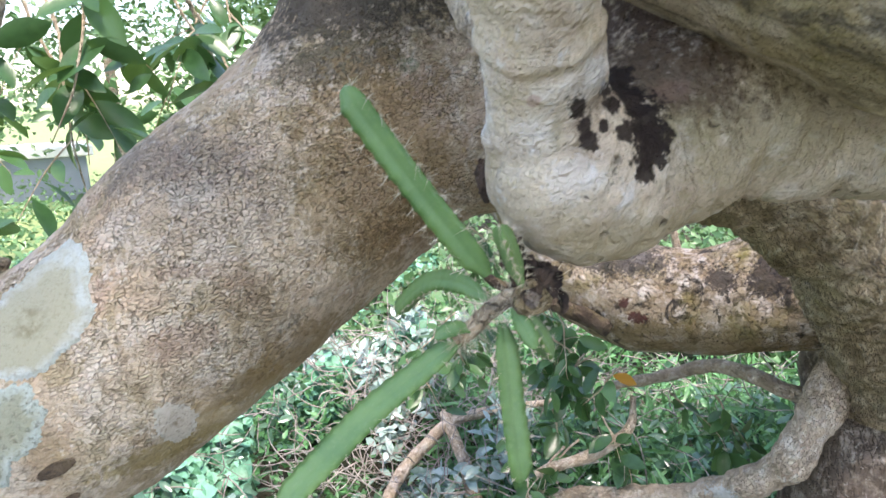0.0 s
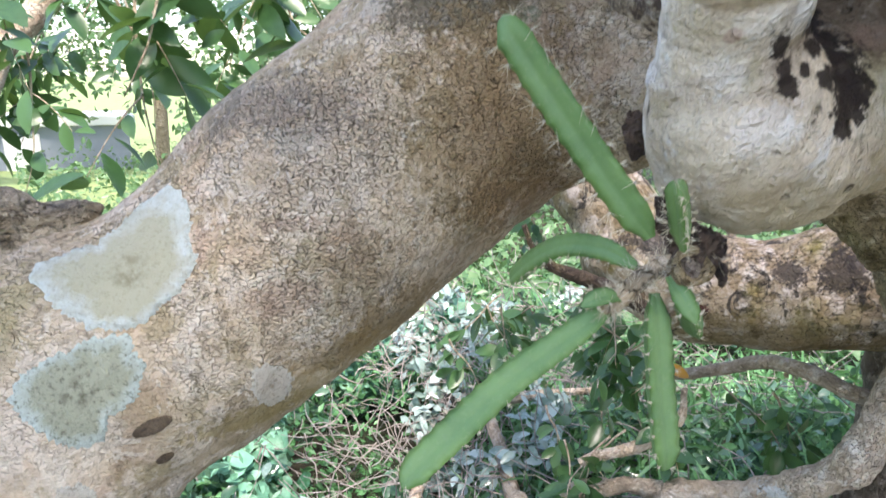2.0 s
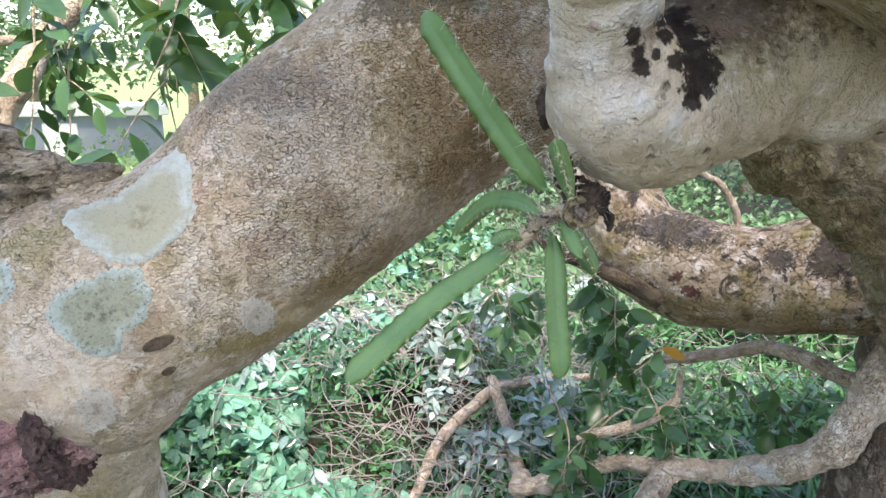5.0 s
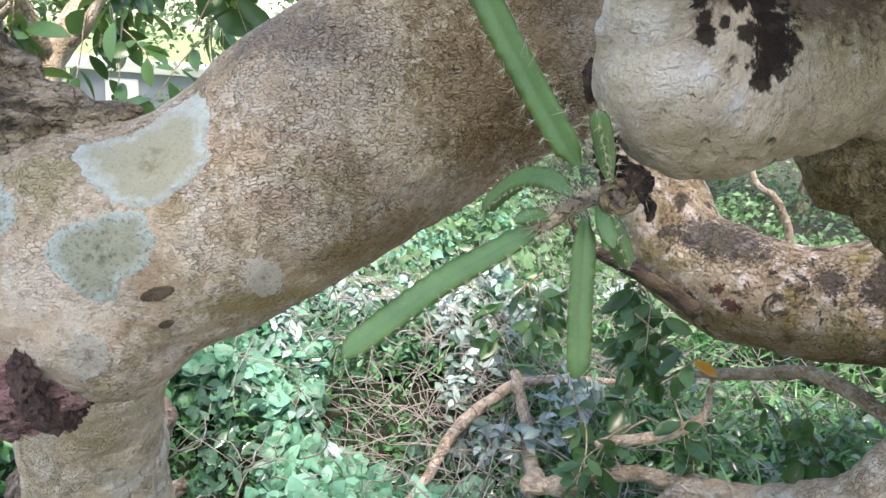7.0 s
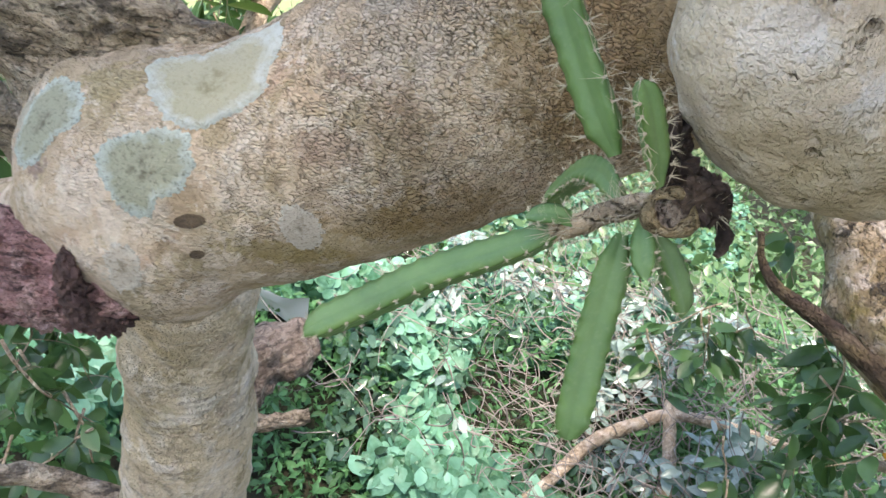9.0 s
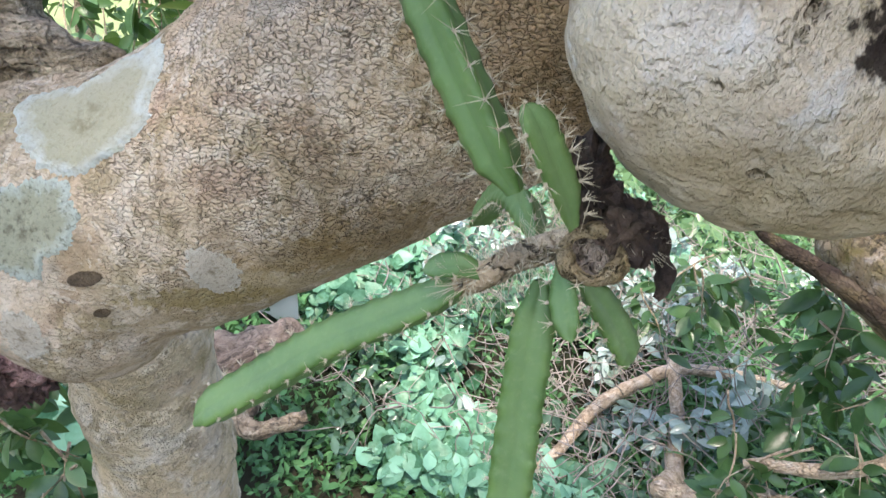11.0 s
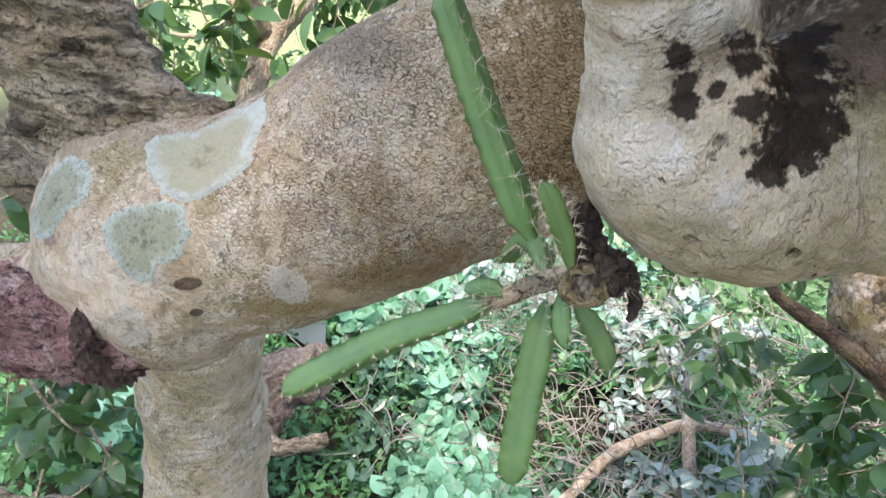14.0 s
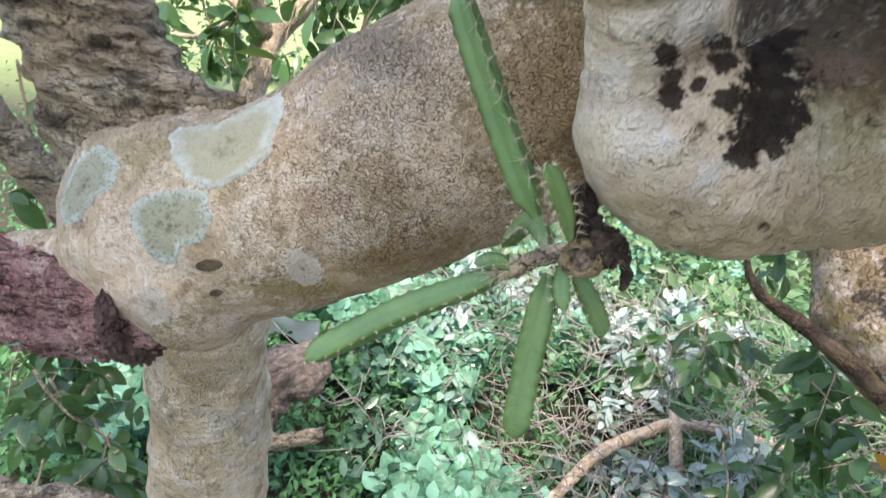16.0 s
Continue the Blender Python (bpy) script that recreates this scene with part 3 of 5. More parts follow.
TRUNK = [(1.0, 1.4, 3.0, 0.10), (1.10, 1.75, 2.45, 0.18), (1.10, 1.95, 1.9, 0.22), (1.02, 1.93, 1.3, 0.22), (0.954, 1.908, 0.912, 0.228), (0.912, 1.782, 0.673, 0.236), (0.90, 1.70, 0.40, 0.26), (0.92, 1.68, -0.5, 0.33)]
DROP = [(0.27, 1.05, 1.46, 0.05), (0.33, 1.14, 1.41, 0.075), (0.40, 1.21, 1.37, 0.092), (0.507, 1.261, 1.292, 0.09), (0.623, 1.365, 1.158, 0.097), (0.78, 1.56, 0.95, 0.12), (0.92, 1.78, 0.7, 0.15)]
v, f, g = net([TRUNK], 0.014, 0.06, ((5.0, 0.03), (16.0, 0.012)))
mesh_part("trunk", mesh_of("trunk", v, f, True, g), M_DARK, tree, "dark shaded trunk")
v, f, g = net([DROP], 0.007, 0.05, ((10.0, 0.022), (28.0, 0.014), (60.0, 0.006)))
mesh_part("sloping_limb", mesh_of("sloping_limb", v, f, True, g), M_BROWN, tree)

LOW = [(-0.179, 1.790, 0.209, 0.030), (-0.095, 1.806, 0.226, 0.031), (0.0, 1.80, 0.31, 0.030), (0.113, 1.787, 0.368, 0.031), (0.239, 1.735, 0.406, 0.030), (0.428, 1.696, 0.461, 0.037),
       (0.563, 1.614, 0.570, 0.042), (0.642, 1.583, 0.703, 0.040), (0.70, 1.64, 0.83, 0.045), (0.80, 1.75, 0.92, 0.06)]
FORK = [(0.27, 1.73, 0.41, 0.03), (0.255, 1.738, 0.39, 0.033), (0.202, 1.60, 0.36, 0.034), (0.15, 1.45, 0.28, 0.034)]
v, f, g = net([LOW, FORK], 0.005, 0.02, ((9.0, 0.016), (30.0, 0.008), (70.0, 0.003)))
mesh_part("low_limb", mesh_of("low_limb", v, f, True, g), M_TWIG, tree, "thin crooked pale limb")
THIN = [(0.20, 2.03, 0.60, 0.012), (0.284, 2.012, 0.632, 0.017), (0.395, 2.012, 0.664, 0.019), (0.489, 1.959, 0.720, 0.020), (0.564, 1.845, 0.752, 0.021), (0.65, 1.766, 0.741, 0.022), (0.78, 1.72, 0.72, 0.03)]
v, f, g = rough_tube(THIN, 12, 6, 0.2, 25.0)
mesh_part("thin_limb", mesh_of("thin_limb", v, f, True, g), M_TWIG, tree)
BEHIND_POST = [(-1.32, 1.02, 0.18, 0.12), (-1.282, 1.180, 0.309, 0.12), (-1.258, 1.27, 0.345, 0.10), (-1.235, 1.34, 0.38, 0.075), (-1.222, 1.365, 0.395, 0.06), (-1.218, 1.375, 0.40, 0.02)]
v, f, g = rough_tube(BEHIND_POST, 40, 14, 0.35, 11.0)
mesh_part("side_limb", mesh_of("side_limb", v, f, True, g), M_SIDE, tree)
v, f, g = rough_tube([(-1.20, 1.10, 0.26, 0.028), (-1.05, 1.048, 0.299, 0.026), (-1.003, 1.119, 0.304, 0.022), (-0.968, 1.18, 0.32, 0.022)], 12, 8, 0.25, 30.0)
mesh_part("dead_twig", mesh_of("dead_twig", v, f, True, g), M_OLD, tree)
v, f, g = rough_tube([(-0.98, 0.36, 0.54, 0.02), (-0.906, 0.418, 0.527, 0.02), (-0.887, 0.478, 0.510, 0.022), (-0.835, 0.539, 0.485, 0.022), (-0.75, 0.62, 0.44, 0.03), (-0.62, 0.62, 0.36, 0.04)], 12, 6, 0.25, 22.0)
mesh_part("low_side_limb", mesh_of("low_side_limb", v, f, True, g), M_OLD, tree)
v, f, g = rough_tube([(-0.84, 0.28, 1.40, 0.024), (-0.818, 0.328, 1.335, 0.026), (-0.794, 0.375, 1.264, 0.027), (-0.771, 0.408, 1.213, 0.029), (-0.739, 0.448, 1.152, 0.031), (-0.66, 0.52, 1.06, 0.036), (-0.56, 0.57, 0.95, 0.045)], 16, 8, 0.25, 22.0)
mesh_part("rear_limb", mesh_of("rear_limb", v, f, True, g), M_OLD, tree)
HIGH = [(-1.10, 0.93, 1.05, 0.034), (-1.177, 0.988, 1.208, 0.031), (-1.216, 1.067, 1.381, 0.029), (-1.196, 1.110, 1.450, 0.031), (-1.200, 1.190, 1.545, 0.027), (-1.145, 1.260, 1.650, 0.026), (-1.1, 1.3, 1.8, 0.024)]
v, f, g = rough_tube(HIGH, 14, 6, 0.22, 16.0)
mesh_part("far_branch", mesh_of("far_branch", v, f, True, g), M_TWIG, tree)
v, f, g = rough_tube([(-1.21, 1.05, 1.39, 0.02), (-1.193, 0.995, 1.48, 0.016), (-1.169, 0.936, 1.535, 0.014), (-1.12, 0.85, 1.65, 0.012)], 10, 6, 0.2, 20.0)
mesh_part("far_branch", mesh_of("far_branch", v, f, True, g), M_TWIG, tree)

for rows in ([(-1.20, 1.19, 1.545, 0.012), (-1.45, 1.2, 1.52, 0.010), (-1.72, 1.17, 1.33, 0.008), (-2.17, 1.15, 1.29, 0.006)], [(-1.45, 1.2, 1.52, 0.009), (-1.75, 1.32, 1.47, 0.008), (-2.02, 1.46, 1.37, 0.006)],
             [(-1.21, 1.06, 1.39, 0.012), (-1.38, 0.95, 1.5, 0.009), (-1.55, 0.84, 1.51, 0.007)]):
    v, f, g = rough_tube(rows, 8, 6, 0.2, 20.0)
    mesh_part("far_branch", mesh_of("far_branch", v, f, True, g), M_TWIG, tree)


# dead stub with a crumbling collar
def crumbs(name, rows, size, seed, material, parent, label=""):
    """Loose chips of rotten wood and bark round a path, as one crust."""
    rng = random.Random(seed)
    path = smooth_path(rows, 6)
    bm = bmesh.new()
    for x, y, z, r in path:
        for _ in range(16):
            d = Vector((rng.gauss(0, 1), rng.gauss(0, 1), rng.gauss(0, 1))).normalized() * r
            k = size * rng.uniform(0.5, 1.6)
            bmesh.ops.create_icosphere(bm, subdivisions=1, radius=1.0, matrix=Matrix.Translation(Vector((x, y, z)) + d) @ Euler((rng.uniform(0, 6), rng.uniform(0, 6), 0)).to_matrix().to_4x4()
                                       @ Matrix.Diagonal((k * rng.uniform(0.6, 2.0), k, k * rng.uniform(0.2, 0.6), 1)))
    for v in bm.verts:
        v.co += 0.8 * size * Vector((noise.noise(v.co * 300), noise.noise(v.co * 300 + Vector((9, 0, 0))), noise.noise(v.co * 300 + Vector((0, 9, 0)))))
    return part(name, bm, material, parent, label)


def rot(name, a, b, dark):
    m = Mat(name, 0.9)
    o = m.obj()
    c = m.mix(m.span(m.noise(o, 40.0, 5.0, 0.65, 0.5), 0.38, 0.6), a, b)
    c = m.mix(m.span(m.noise(o, 120.0, 4.0, 0.7), 0.5, 0.68), c, dark)
    m.color(c)
    m.normal(m.bump(m.noise(o, 150.0, 5.0, 0.7), 0.9, 0.005))
    return m.m


M_PINK = bark("rotten_pink_wood", (0.54, 0.32, 0.32), (0.34, 0.18, 0.185), (0.68, 0.50, 0.47), (0.09, 0.05, 0.05),
              cells=(45, 260, 260), crack=0.35, ridge=(22, 150, 150), wrinkle=0.95, wrinkle_at=(0.50, 0.36), relief=3.0, darkness=0.8)
M_CRUST = rot("rotten_crust", (0.13, 0.08, 0.07), (0.07, 0.04, 0.04), (0.025, 0.015, 0.015))
M_ROOT = rot("rotten_brown_wood", (0.12, 0.08, 0.06), (0.05, 0.032, 0.027), (0.02, 0.014, 0.013))
STUB = [(-0.330, 0.372, 1.194, 0.028), (-0.348, 0.363, 1.187, 0.046), (-0.388, 0.346, 1.176, 0.053), (-0.46, 0.318, 1.162, 0.055), (-0.55, 0.283, 1.147, 0.054)]
v, f, g = net([STUB], 0.0035, 0.02, ((22.0, 0.013, 0.4, 2.2, 2.2), (50.0, 0.010, 0.35, 2.0, 2.0), (140.0, 0.003)))
stub = mesh_part("dead_stub", mesh_of("dead_stub", v, f, True, g), M_PINK, tree, "rotting purplish-pink broken branch stub")
RIM, NEAR = Vector((-0.326, 0.371, 1.196)), Vector((0.257, -0.837, 0.49))
ABOVE = Vector((-0.92, -0.36, -0.15)).cross(NEAR).normalized()
rim_rows = [(*(RIM + 0.046 * (math.cos(q) * NEAR + math.sin(q) * ABOVE)), 0.007) for q in np.radians(np.arange(-150, 151, 25))]
crumbs("crust", rim_rows, 0.0042, 5, M_CRUST, stub, "dark crumbling crust")

rng = random.Random(12)
flakes = bmesh.new()
for x, y, z, r in smooth_path(STUB[1:], 14):
    for _ in range(14):
        d = Vector((rng.gauss(0, 1), rng.gauss(0, 1), rng.gauss(0, 1))).normalized()
        way = (Vector((-0.7, -0.7, 0)) + 0.35 * Vector((rng.gauss(0, 1), rng.gauss(0, 1), rng.gauss(0, 1)))).normalized()
        n = (d - way * d.dot(way) + 0.25 * Vector((rng.gauss(0, 1), rng.gauss(0, 1), rng.gauss(0, 1)))).normalized()
        m = Matrix((way, n.cross(way), n)).transposed().to_4x4()
        bmesh.ops.create_cube(flakes, size=1.0, matrix=Matrix.Translation(Vector((x, y, z)) + d * r * 1.07) @ m @ Matrix.Diagonal((rng.uniform(0.007, 0.016), rng.uniform(0.004, 0.009), rng.uniform(0.002, 0.005), 1)))
for v in flakes.verts:
    v.co += 0.0022 * Vector((noise.noise(v.co * 260), noise.noise(v.co * 260 + Vector((9, 0, 0))), noise.noise(v.co * 260 + Vector((0, 9, 0)))))
tagged(part("wood_flake", flakes, M_PINK, stub, "loose splinters of rotten wood"), kind="stuff")

# rotten wood and roots at the foot of the elbow
crumbs("rotten_wood", [(0.074, 0.432, 1.428, 0.003), (0.080, 0.428, 1.415, 0.005), (0.086, 0.428, 1.408, 0.007), (0.094, 0.431, 1.405, 0.007), (0.099, 0.433, 1.403, 0.005)], 0.0034, 8, M_ROOT, tree, "dark rotten wood pocket")
crumbs("crevice_bark", [(0.055, 0.467, 1.470, 0.003), (0.057, 0.465, 1.462, 0.004), (0.059, 0.463, 1.455, 0.003)], 0.0028, 3, M_ROOT, tree)


# broken twig end with a bark ring, and a hanging curl of bark
v, f, g = rough_tube([(0.099, 0.444, 1.404, 0.004), (0.104, 0.443, 1.396, 0.0036), (0.108, 0.44, 1.388, 0.003), (0.107, 0.437, 1.383, 0.0015)], 10, 6, 0.7, 150.0)
mesh_part("bark_curl", mesh_of("bark_curl", v, f, True, g), M_ROOT, tree)
RING, FACE = Vector((0.089, 0.419, 1.398)), Vector((0.42, -0.822, 0.383))
s1 = FACE.cross(Vector((0, 0, 1))).normalized()
s2 = FACE.cross(s1)
v, f, g = rough_tube([(*(RING - FACE * 0.012), 0.008), (*(RING - FACE * 0.002), 0.008), (*RING, 0.007)], 16, 5, 0.3, 140.0)
mesh_part("broken_twig", mesh_of("broken_twig", v, f, True, g), M_SIDE, tree, "grey broken twig end")
rows = [(*(RING + s1 * 0.0095 * math.cos(q) + s2 * 0.0085 * math.sin(q)), 0.0028 + 0.0009 * math.sin(3 * q)) for q in np.linspace(0, 2 * math.pi, 14)]
v, f, g = rough_tube(rows, 8, 4, 0.4, 180.0)
mesh_part("bark_ring", mesh_of("bark_ring", v, f, True, g), M_BROWN, tree, "brown ring of bark round the twig")


# ---------------------------------------------------------------- lichens
from mathutils.bvhtree import BVHTree


def skin_of(ob):
    me = ob.data
    return BVHTree.FromPolygons([v.co.copy() for v in me.vertices], [tuple(p.vertices) for p in me.polygons])


def lichen_skin(name, rim, middle, dark, speck):
    m = Mat(name, 0.95)
    o, g = m.obj(), m.attr("grain")
    x = m.node("SeparateXYZ", 0, Vector=g)
    x = m.math("ADD", x, m.span(m.noise(o, 90.0, 4.0), 0.3, 0.7, -0.15, 0.15))
    c = m.mix(m.span(x, 0.64, 0.94), middle, rim)
    c = m.mix(m.span(m.noise(o, 330.0, 3.0, 0.7), 0.52, 0.68, 0.0, speck), c, dark)
    c = m.mix(m.math("MULTIPLY", m.span(x, 0.35, 0.1), m.span(m.noise(o, 120.0, 5.0, 0.7), 0.42, 0.6)), c, dark)
    m.color(c)
    m.normal(m.bump(m.noise(o, 260.0, 5.0, 0.7), 0.9, 0.003))
    return m.m


M_LICHEN = lichen_skin("lichen_pale", (0.56, 0.61, 0.58), (0.43, 0.42, 0.31), (0.27, 0.25, 0.16), 0.45)
M_LICHEN_GREY = lichen_skin("lichen_grey", (0.49, 0.56, 0.52), (0.35, 0.36, 0.27), (0.14, 0.14, 0.10), 0.8)
M_LICHEN_FAINT = lichen_skin("lichen_faded", (0.60, 0.56, 0.49), (0.56, 0.50, 0.42), (0.26, 0.21, 0.15), 0.8)
TOWARD = Vector((math.sin(radians(39.8)) * math.cos(radians(18.9)), -math.cos(radians(39.8)) * math.cos(radians(18.9)), math.sin(radians(18.9))))
RIGHT = Vector((math.cos(radians(39.8)), math.sin(radians(39.8)), 0))
UP = TOWARD.cross(RIGHT)
R2 = RIGHT * math.cos(radians(6.4)) + UP * math.sin(radians(6.4))
U2 = UP * math.cos(radians(6.4)) - RIGHT * math.sin(radians(6.4))


def lichen(skin, at, outline, material, label, thick=0.0016, seed=0, frill=0.10):
    """A crust that follows the bark under it; outline: rough corners in millimetres."""
    at = Vector(at)
    rng = random.Random(seed)
    corner = np.array([(math.atan2(y, x), math.hypot(x, y) / 1000) for x, y in outline])
    corner = corner[np.argsort(corner[:, 0])]
    rings, sides = 9, 132
    verts, grain, faces = [], [], []

    def on_bark(x, y, lift):
        p = at + R2 * x + U2 * y + TOWARD * 0.09
        hit, n, _, _ = skin.ray_cast(p, -TOWARD, 0.22)
        if hit is None:
            hit, n, _, _ = skin.find_nearest(p - TOWARD * 0.12)
        if n.dot(TOWARD) < 0:
            n = -n
        return hit + n * lift

    verts.append(on_bark(0, 0, thick))
    grain.append((0, 0, 0))
    for k in range(1, rings + 1):
        u = k / rings
        for j in range(sides):
            a = -math.pi + 2 * math.pi * j / sides
            r = np.interp(a, corner[:, 0], corner[:, 1], period=2 * math.pi)
            r *= 1 + frill * (noise.noise(Vector((math.cos(a) * 4 + seed, math.sin(a) * 4, 0))) + 0.6 * noise.noise(Vector((math.cos(a) * 13 + seed, math.sin(a) * 13, 5)))) + 0.035 * (k >= rings - 1) * math.sin(a * 41 + 3 * math.sin(a * 7 + seed)) + 0.02 * rng.uniform(-1, 1) * (k == rings)
            lift = thick * (1.0 + 0.7 * noise.noise(Vector((u * 5 * math.cos(a), u * 5 * math.sin(a), seed)))) if k < rings - 1 else (thick * 1.4 if k < rings else -0.0004)
            verts.append(on_bark(r * u * math.cos(a), r * u * math.sin(a), lift))
            grain.append((u, 0, 0))
    for j in range(sides):
        faces.append((0, 1 + j, 1 + (j + 1) % sides))
    for k in range(rings - 1):
        for j in range(sides):
            a, b = 1 + k * sides + j, 1 + k * sides + (j + 1) % sides
            faces.append((a, a + sides, b + sides, b))
    ob = mesh_part("lichen_patch", mesh_of("lichen_patch", verts, faces, True, grain), material)
    return tagged(ob, label, "lichen", "lichens on the limbs")


skin = skin_of(main_limb)
lichen(skin, (-0.2498, 0.4012, 1.3672), [(-60, 22), (-40, 26), (-17, 28), (-1, 38), (13, 50), (27, 58), (38, 60), (43, 49), (44, 32), (39, 17), (41, 3), (30, -11), (13, -22), (-10, -32), (-25, -28), (-39, -17), (-52, 2)], M_LICHEN, "large pale green crescent lichen with whitish rim on bark", 0.002, 1, 0.03)
lichen(skin, (-0.2604, 0.3606, 1.3053), [(-39, 7), (-32, 17), (-21, 23), (-2, 26), (17, 31), (33, 27), (37, 15), (35, -3), (23, -17), (11, -20), (4, -34), (-11, -36), (-23, -24), (-33, -11)], M_LICHEN_GREY, "grey-green crusty lichen with a dark speckled middle", 0.0010, 2, 0.08)
lichen(skin, (-0.3505, 0.3305, 1.3136), [(19, 33), (31, 13), (26, -4), (11, -11), (1, -26), (-23, -37), (-32, -25), (-27, -8), (-21, 8), (-14, 27), (2, 37)], M_LICHEN_GREY, "patchy grey-green lichen near the dead stub", 0.0010, 3, 0.12)
lichen(skin, (-0.2754, 0.3587, 1.2239), [(-5, 17), (7, 15), (12, -3), (2, -21), (-13, -22), (-14, -5), (-12, 9)], M_LICHEN_FAINT, "small faded grey lichen patch on the limb", 0.0004, 4, 0.2)
lichen(skin, (-0.1761, 0.4396, 1.2848), [(-10, 16), (4, 12), (16, -2), (10, -16), (-3, -19), (-13, -8), (-15, 7)], M_LICHEN_FAINT, "faint pale lichen stain near the limb's underside", 0.0003, 6, 0.2)
M_KNOT = rot("knot_wood", (0.16, 0.115, 0.075), (0.085, 0.06, 0.04), (0.035, 0.025, 0.02))
for at, outline in (((-0.2287, 0.3799, 1.2755), [(13 * math.cos(q), 5 * math.sin(q) + 2 * math.cos(q)) for q in np.linspace(-3, 3, 16)]), ((-0.2281, 0.3874, 1.2483), [(6 * math.cos(q), 3 * math.sin(q) + math.cos(q)) for q in np.linspace(-3, 3, 16)])):
    knot = lichen(skin, at, outline, M_KNOT, "", 0.0008, 9, 0.06)
    knot.name, knot.parent = "knot", tree
    for key in ("category", "group"):
        del knot[key]


# ---------------------------------------------------------------- the cactus
def cactus_skin():
    m = Mat("cactus_green", 0.5)
    o, g = m.obj(), m.attr("grain")
    x = m.node("SeparateXYZ", 0, Vector=g)
    c = m.mix(m.span(m.noise(o, 45.0, 4.0), 0.35, 0.65), (0.065, 0.16, 0.04), (0.14, 0.26, 0.075))
    c = m.mix(m.span(x, 0.55, 0.95, 0.55, 0.0), c, (0.17, 0.30, 0.135))
    c = m.mix(m.span(m.noise(o, 400.0, 3.0), 0.55, 0.7, 0.0, 0.3), c, (0.22, 0.33, 0.15))
    m.color(c)
    m.normal(m.bump(m.noise(o, 180.0, 4.0), 0.3, 0.0015))
    m.b.inputs["Subsurface Weight"].default_value = 0.08
    m.b.inputs["Subsurface Radius"].default_value = (0.004, 0.008, 0.002)
    return m.m


M_CACTUS = cactus_skin()
M_SPINE = Mat("spines_straw", 0.6).color((0.62, 0.55, 0.42)).m
M_AREOLE = Mat("areole_wool", 0.95).color((0.50, 0.43, 0.34)).m
cactus = thing("climbing_cactus", "three-ribbed green cactus with pale spines growing on bark", "cactus", at=(0.075, 0.43, 1.40))
BASE = cactus.location.copy()


def stem(rows, turn, seed, pitch=0.011, spine=0.007, label=""):
    """A three-winged stem with scalloped ribs, woolly areoles and spines."""
    rng = random.Random(seed)
    rows = [(x - BASE.x, y - BASE.y, z - BASE.z, r) for x, y, z, r in rows]
    path = smooth_path(rows, 10)
    length = np.concatenate([[0], np.cumsum(np.linalg.norm(np.diff(path[:, :3], axis=0), axis=1))])
    n = max(12, int(length[-1] / 0.0016))
    s = np.linspace(0, length[-1], n)
    path = np.stack([np.interp(s, length, path[:, k]) for k in range(4)], 1)
    t, n1, n2 = frames(path)
    sides = 24
    verts, grain, faces = [], [], []
    spines, wool = bmesh.new(), bmesh.new()
    for k in range(n):
        end = min(1.0, math.sqrt(max(0.0, (s[-1] - s[k]) / (path[k, 3] * 1.1)))) * min(1.0, 0.55 + 0.45 * s[k] / 0.012)
        for j in range(sides):
            a = 2 * math.pi * j / sides
            w = ((a * 3 / (2 * math.pi)) % 1.0) * 2 - 1
            wing = abs(w) ** 1.7
            tooth = abs(math.sin(math.pi * (s[k] / pitch + 0.33 * int(a * 3 / (2 * math.pi) + 0.5))))
            r = 1.13 * path[k, 3] * end * (0.40 + 0.60 * wing * (1 - 0.20 * tooth ** 0.7))
            d = math.cos(a + turn) * n1[k] + math.sin(a + turn) * n2[k]
            verts.append(path[k, :3] + d * r)
            grain.append((abs(w), s[k], 0))
    for k in range(n - 1):
        for j in range(sides):
            a, b = k * sides + j, k * sides + (j + 1) % sides
            faces.append((a, b, b + sides, a + sides))
    c = len(verts)
    verts.append(path[-1, :3])
    grain.append((0, s[-1], 0))
    for j in range(sides):
        faces.append(((n - 1) * sides + j, (n - 1) * sides + (j + 1) % sides, c))
    ob = mesh_part("stem", mesh_of("stem", verts, faces, True, grain), M_CACTUS, cactus, label)
    for rib in range(3):
        at = pitch * (1 - 0.33 * rib) if rib else pitch
        while at < s[-1] - 0.001:
            k = int(np.searchsorted(s, at))
            k = min(k, n - 1)
            end = min(1.0, math.sqrt(max(0.0, (s[-1] - s[k]) / (path[k, 3] * 1.1))))
            a = 2 * math.pi * rib / 3 + turn
            d = Vector(math.cos(a) * n1[k] + math.sin(a) * n2[k])
            tip = Vector(path[k, :3]) + d * 1.13 * path[k, 3] * end * 0.98
            bmesh.ops.create_icosphere(wool, subdivisions=1, radius=0.0008, matrix=Matrix.Translation(tip))
            for _ in range(8):
                way = (d + Vector((rng.gauss(0, 0.75), rng.gauss(0, 0.75), rng.gauss(0, 0.75)))).normalized()
                h = spine * rng.uniform(0.5, 1.1)
                m = Matrix.Translation(tip + way * h * 0.5) @ way.to_track_quat("Z", "Y").to_matrix().to_4x4()
                bmesh.ops.create_cone(spines, segments=3, radius1=0.00019, radius2=0.00004, depth=h, matrix=m)
            at += pitch
    tagged(part("spine", spines, M_SPINE, ob, "thin straw-coloured spines"), kind="stuff")
    tagged(part("wool", wool, M_AREOLE, ob), kind="stuff")
    return ob


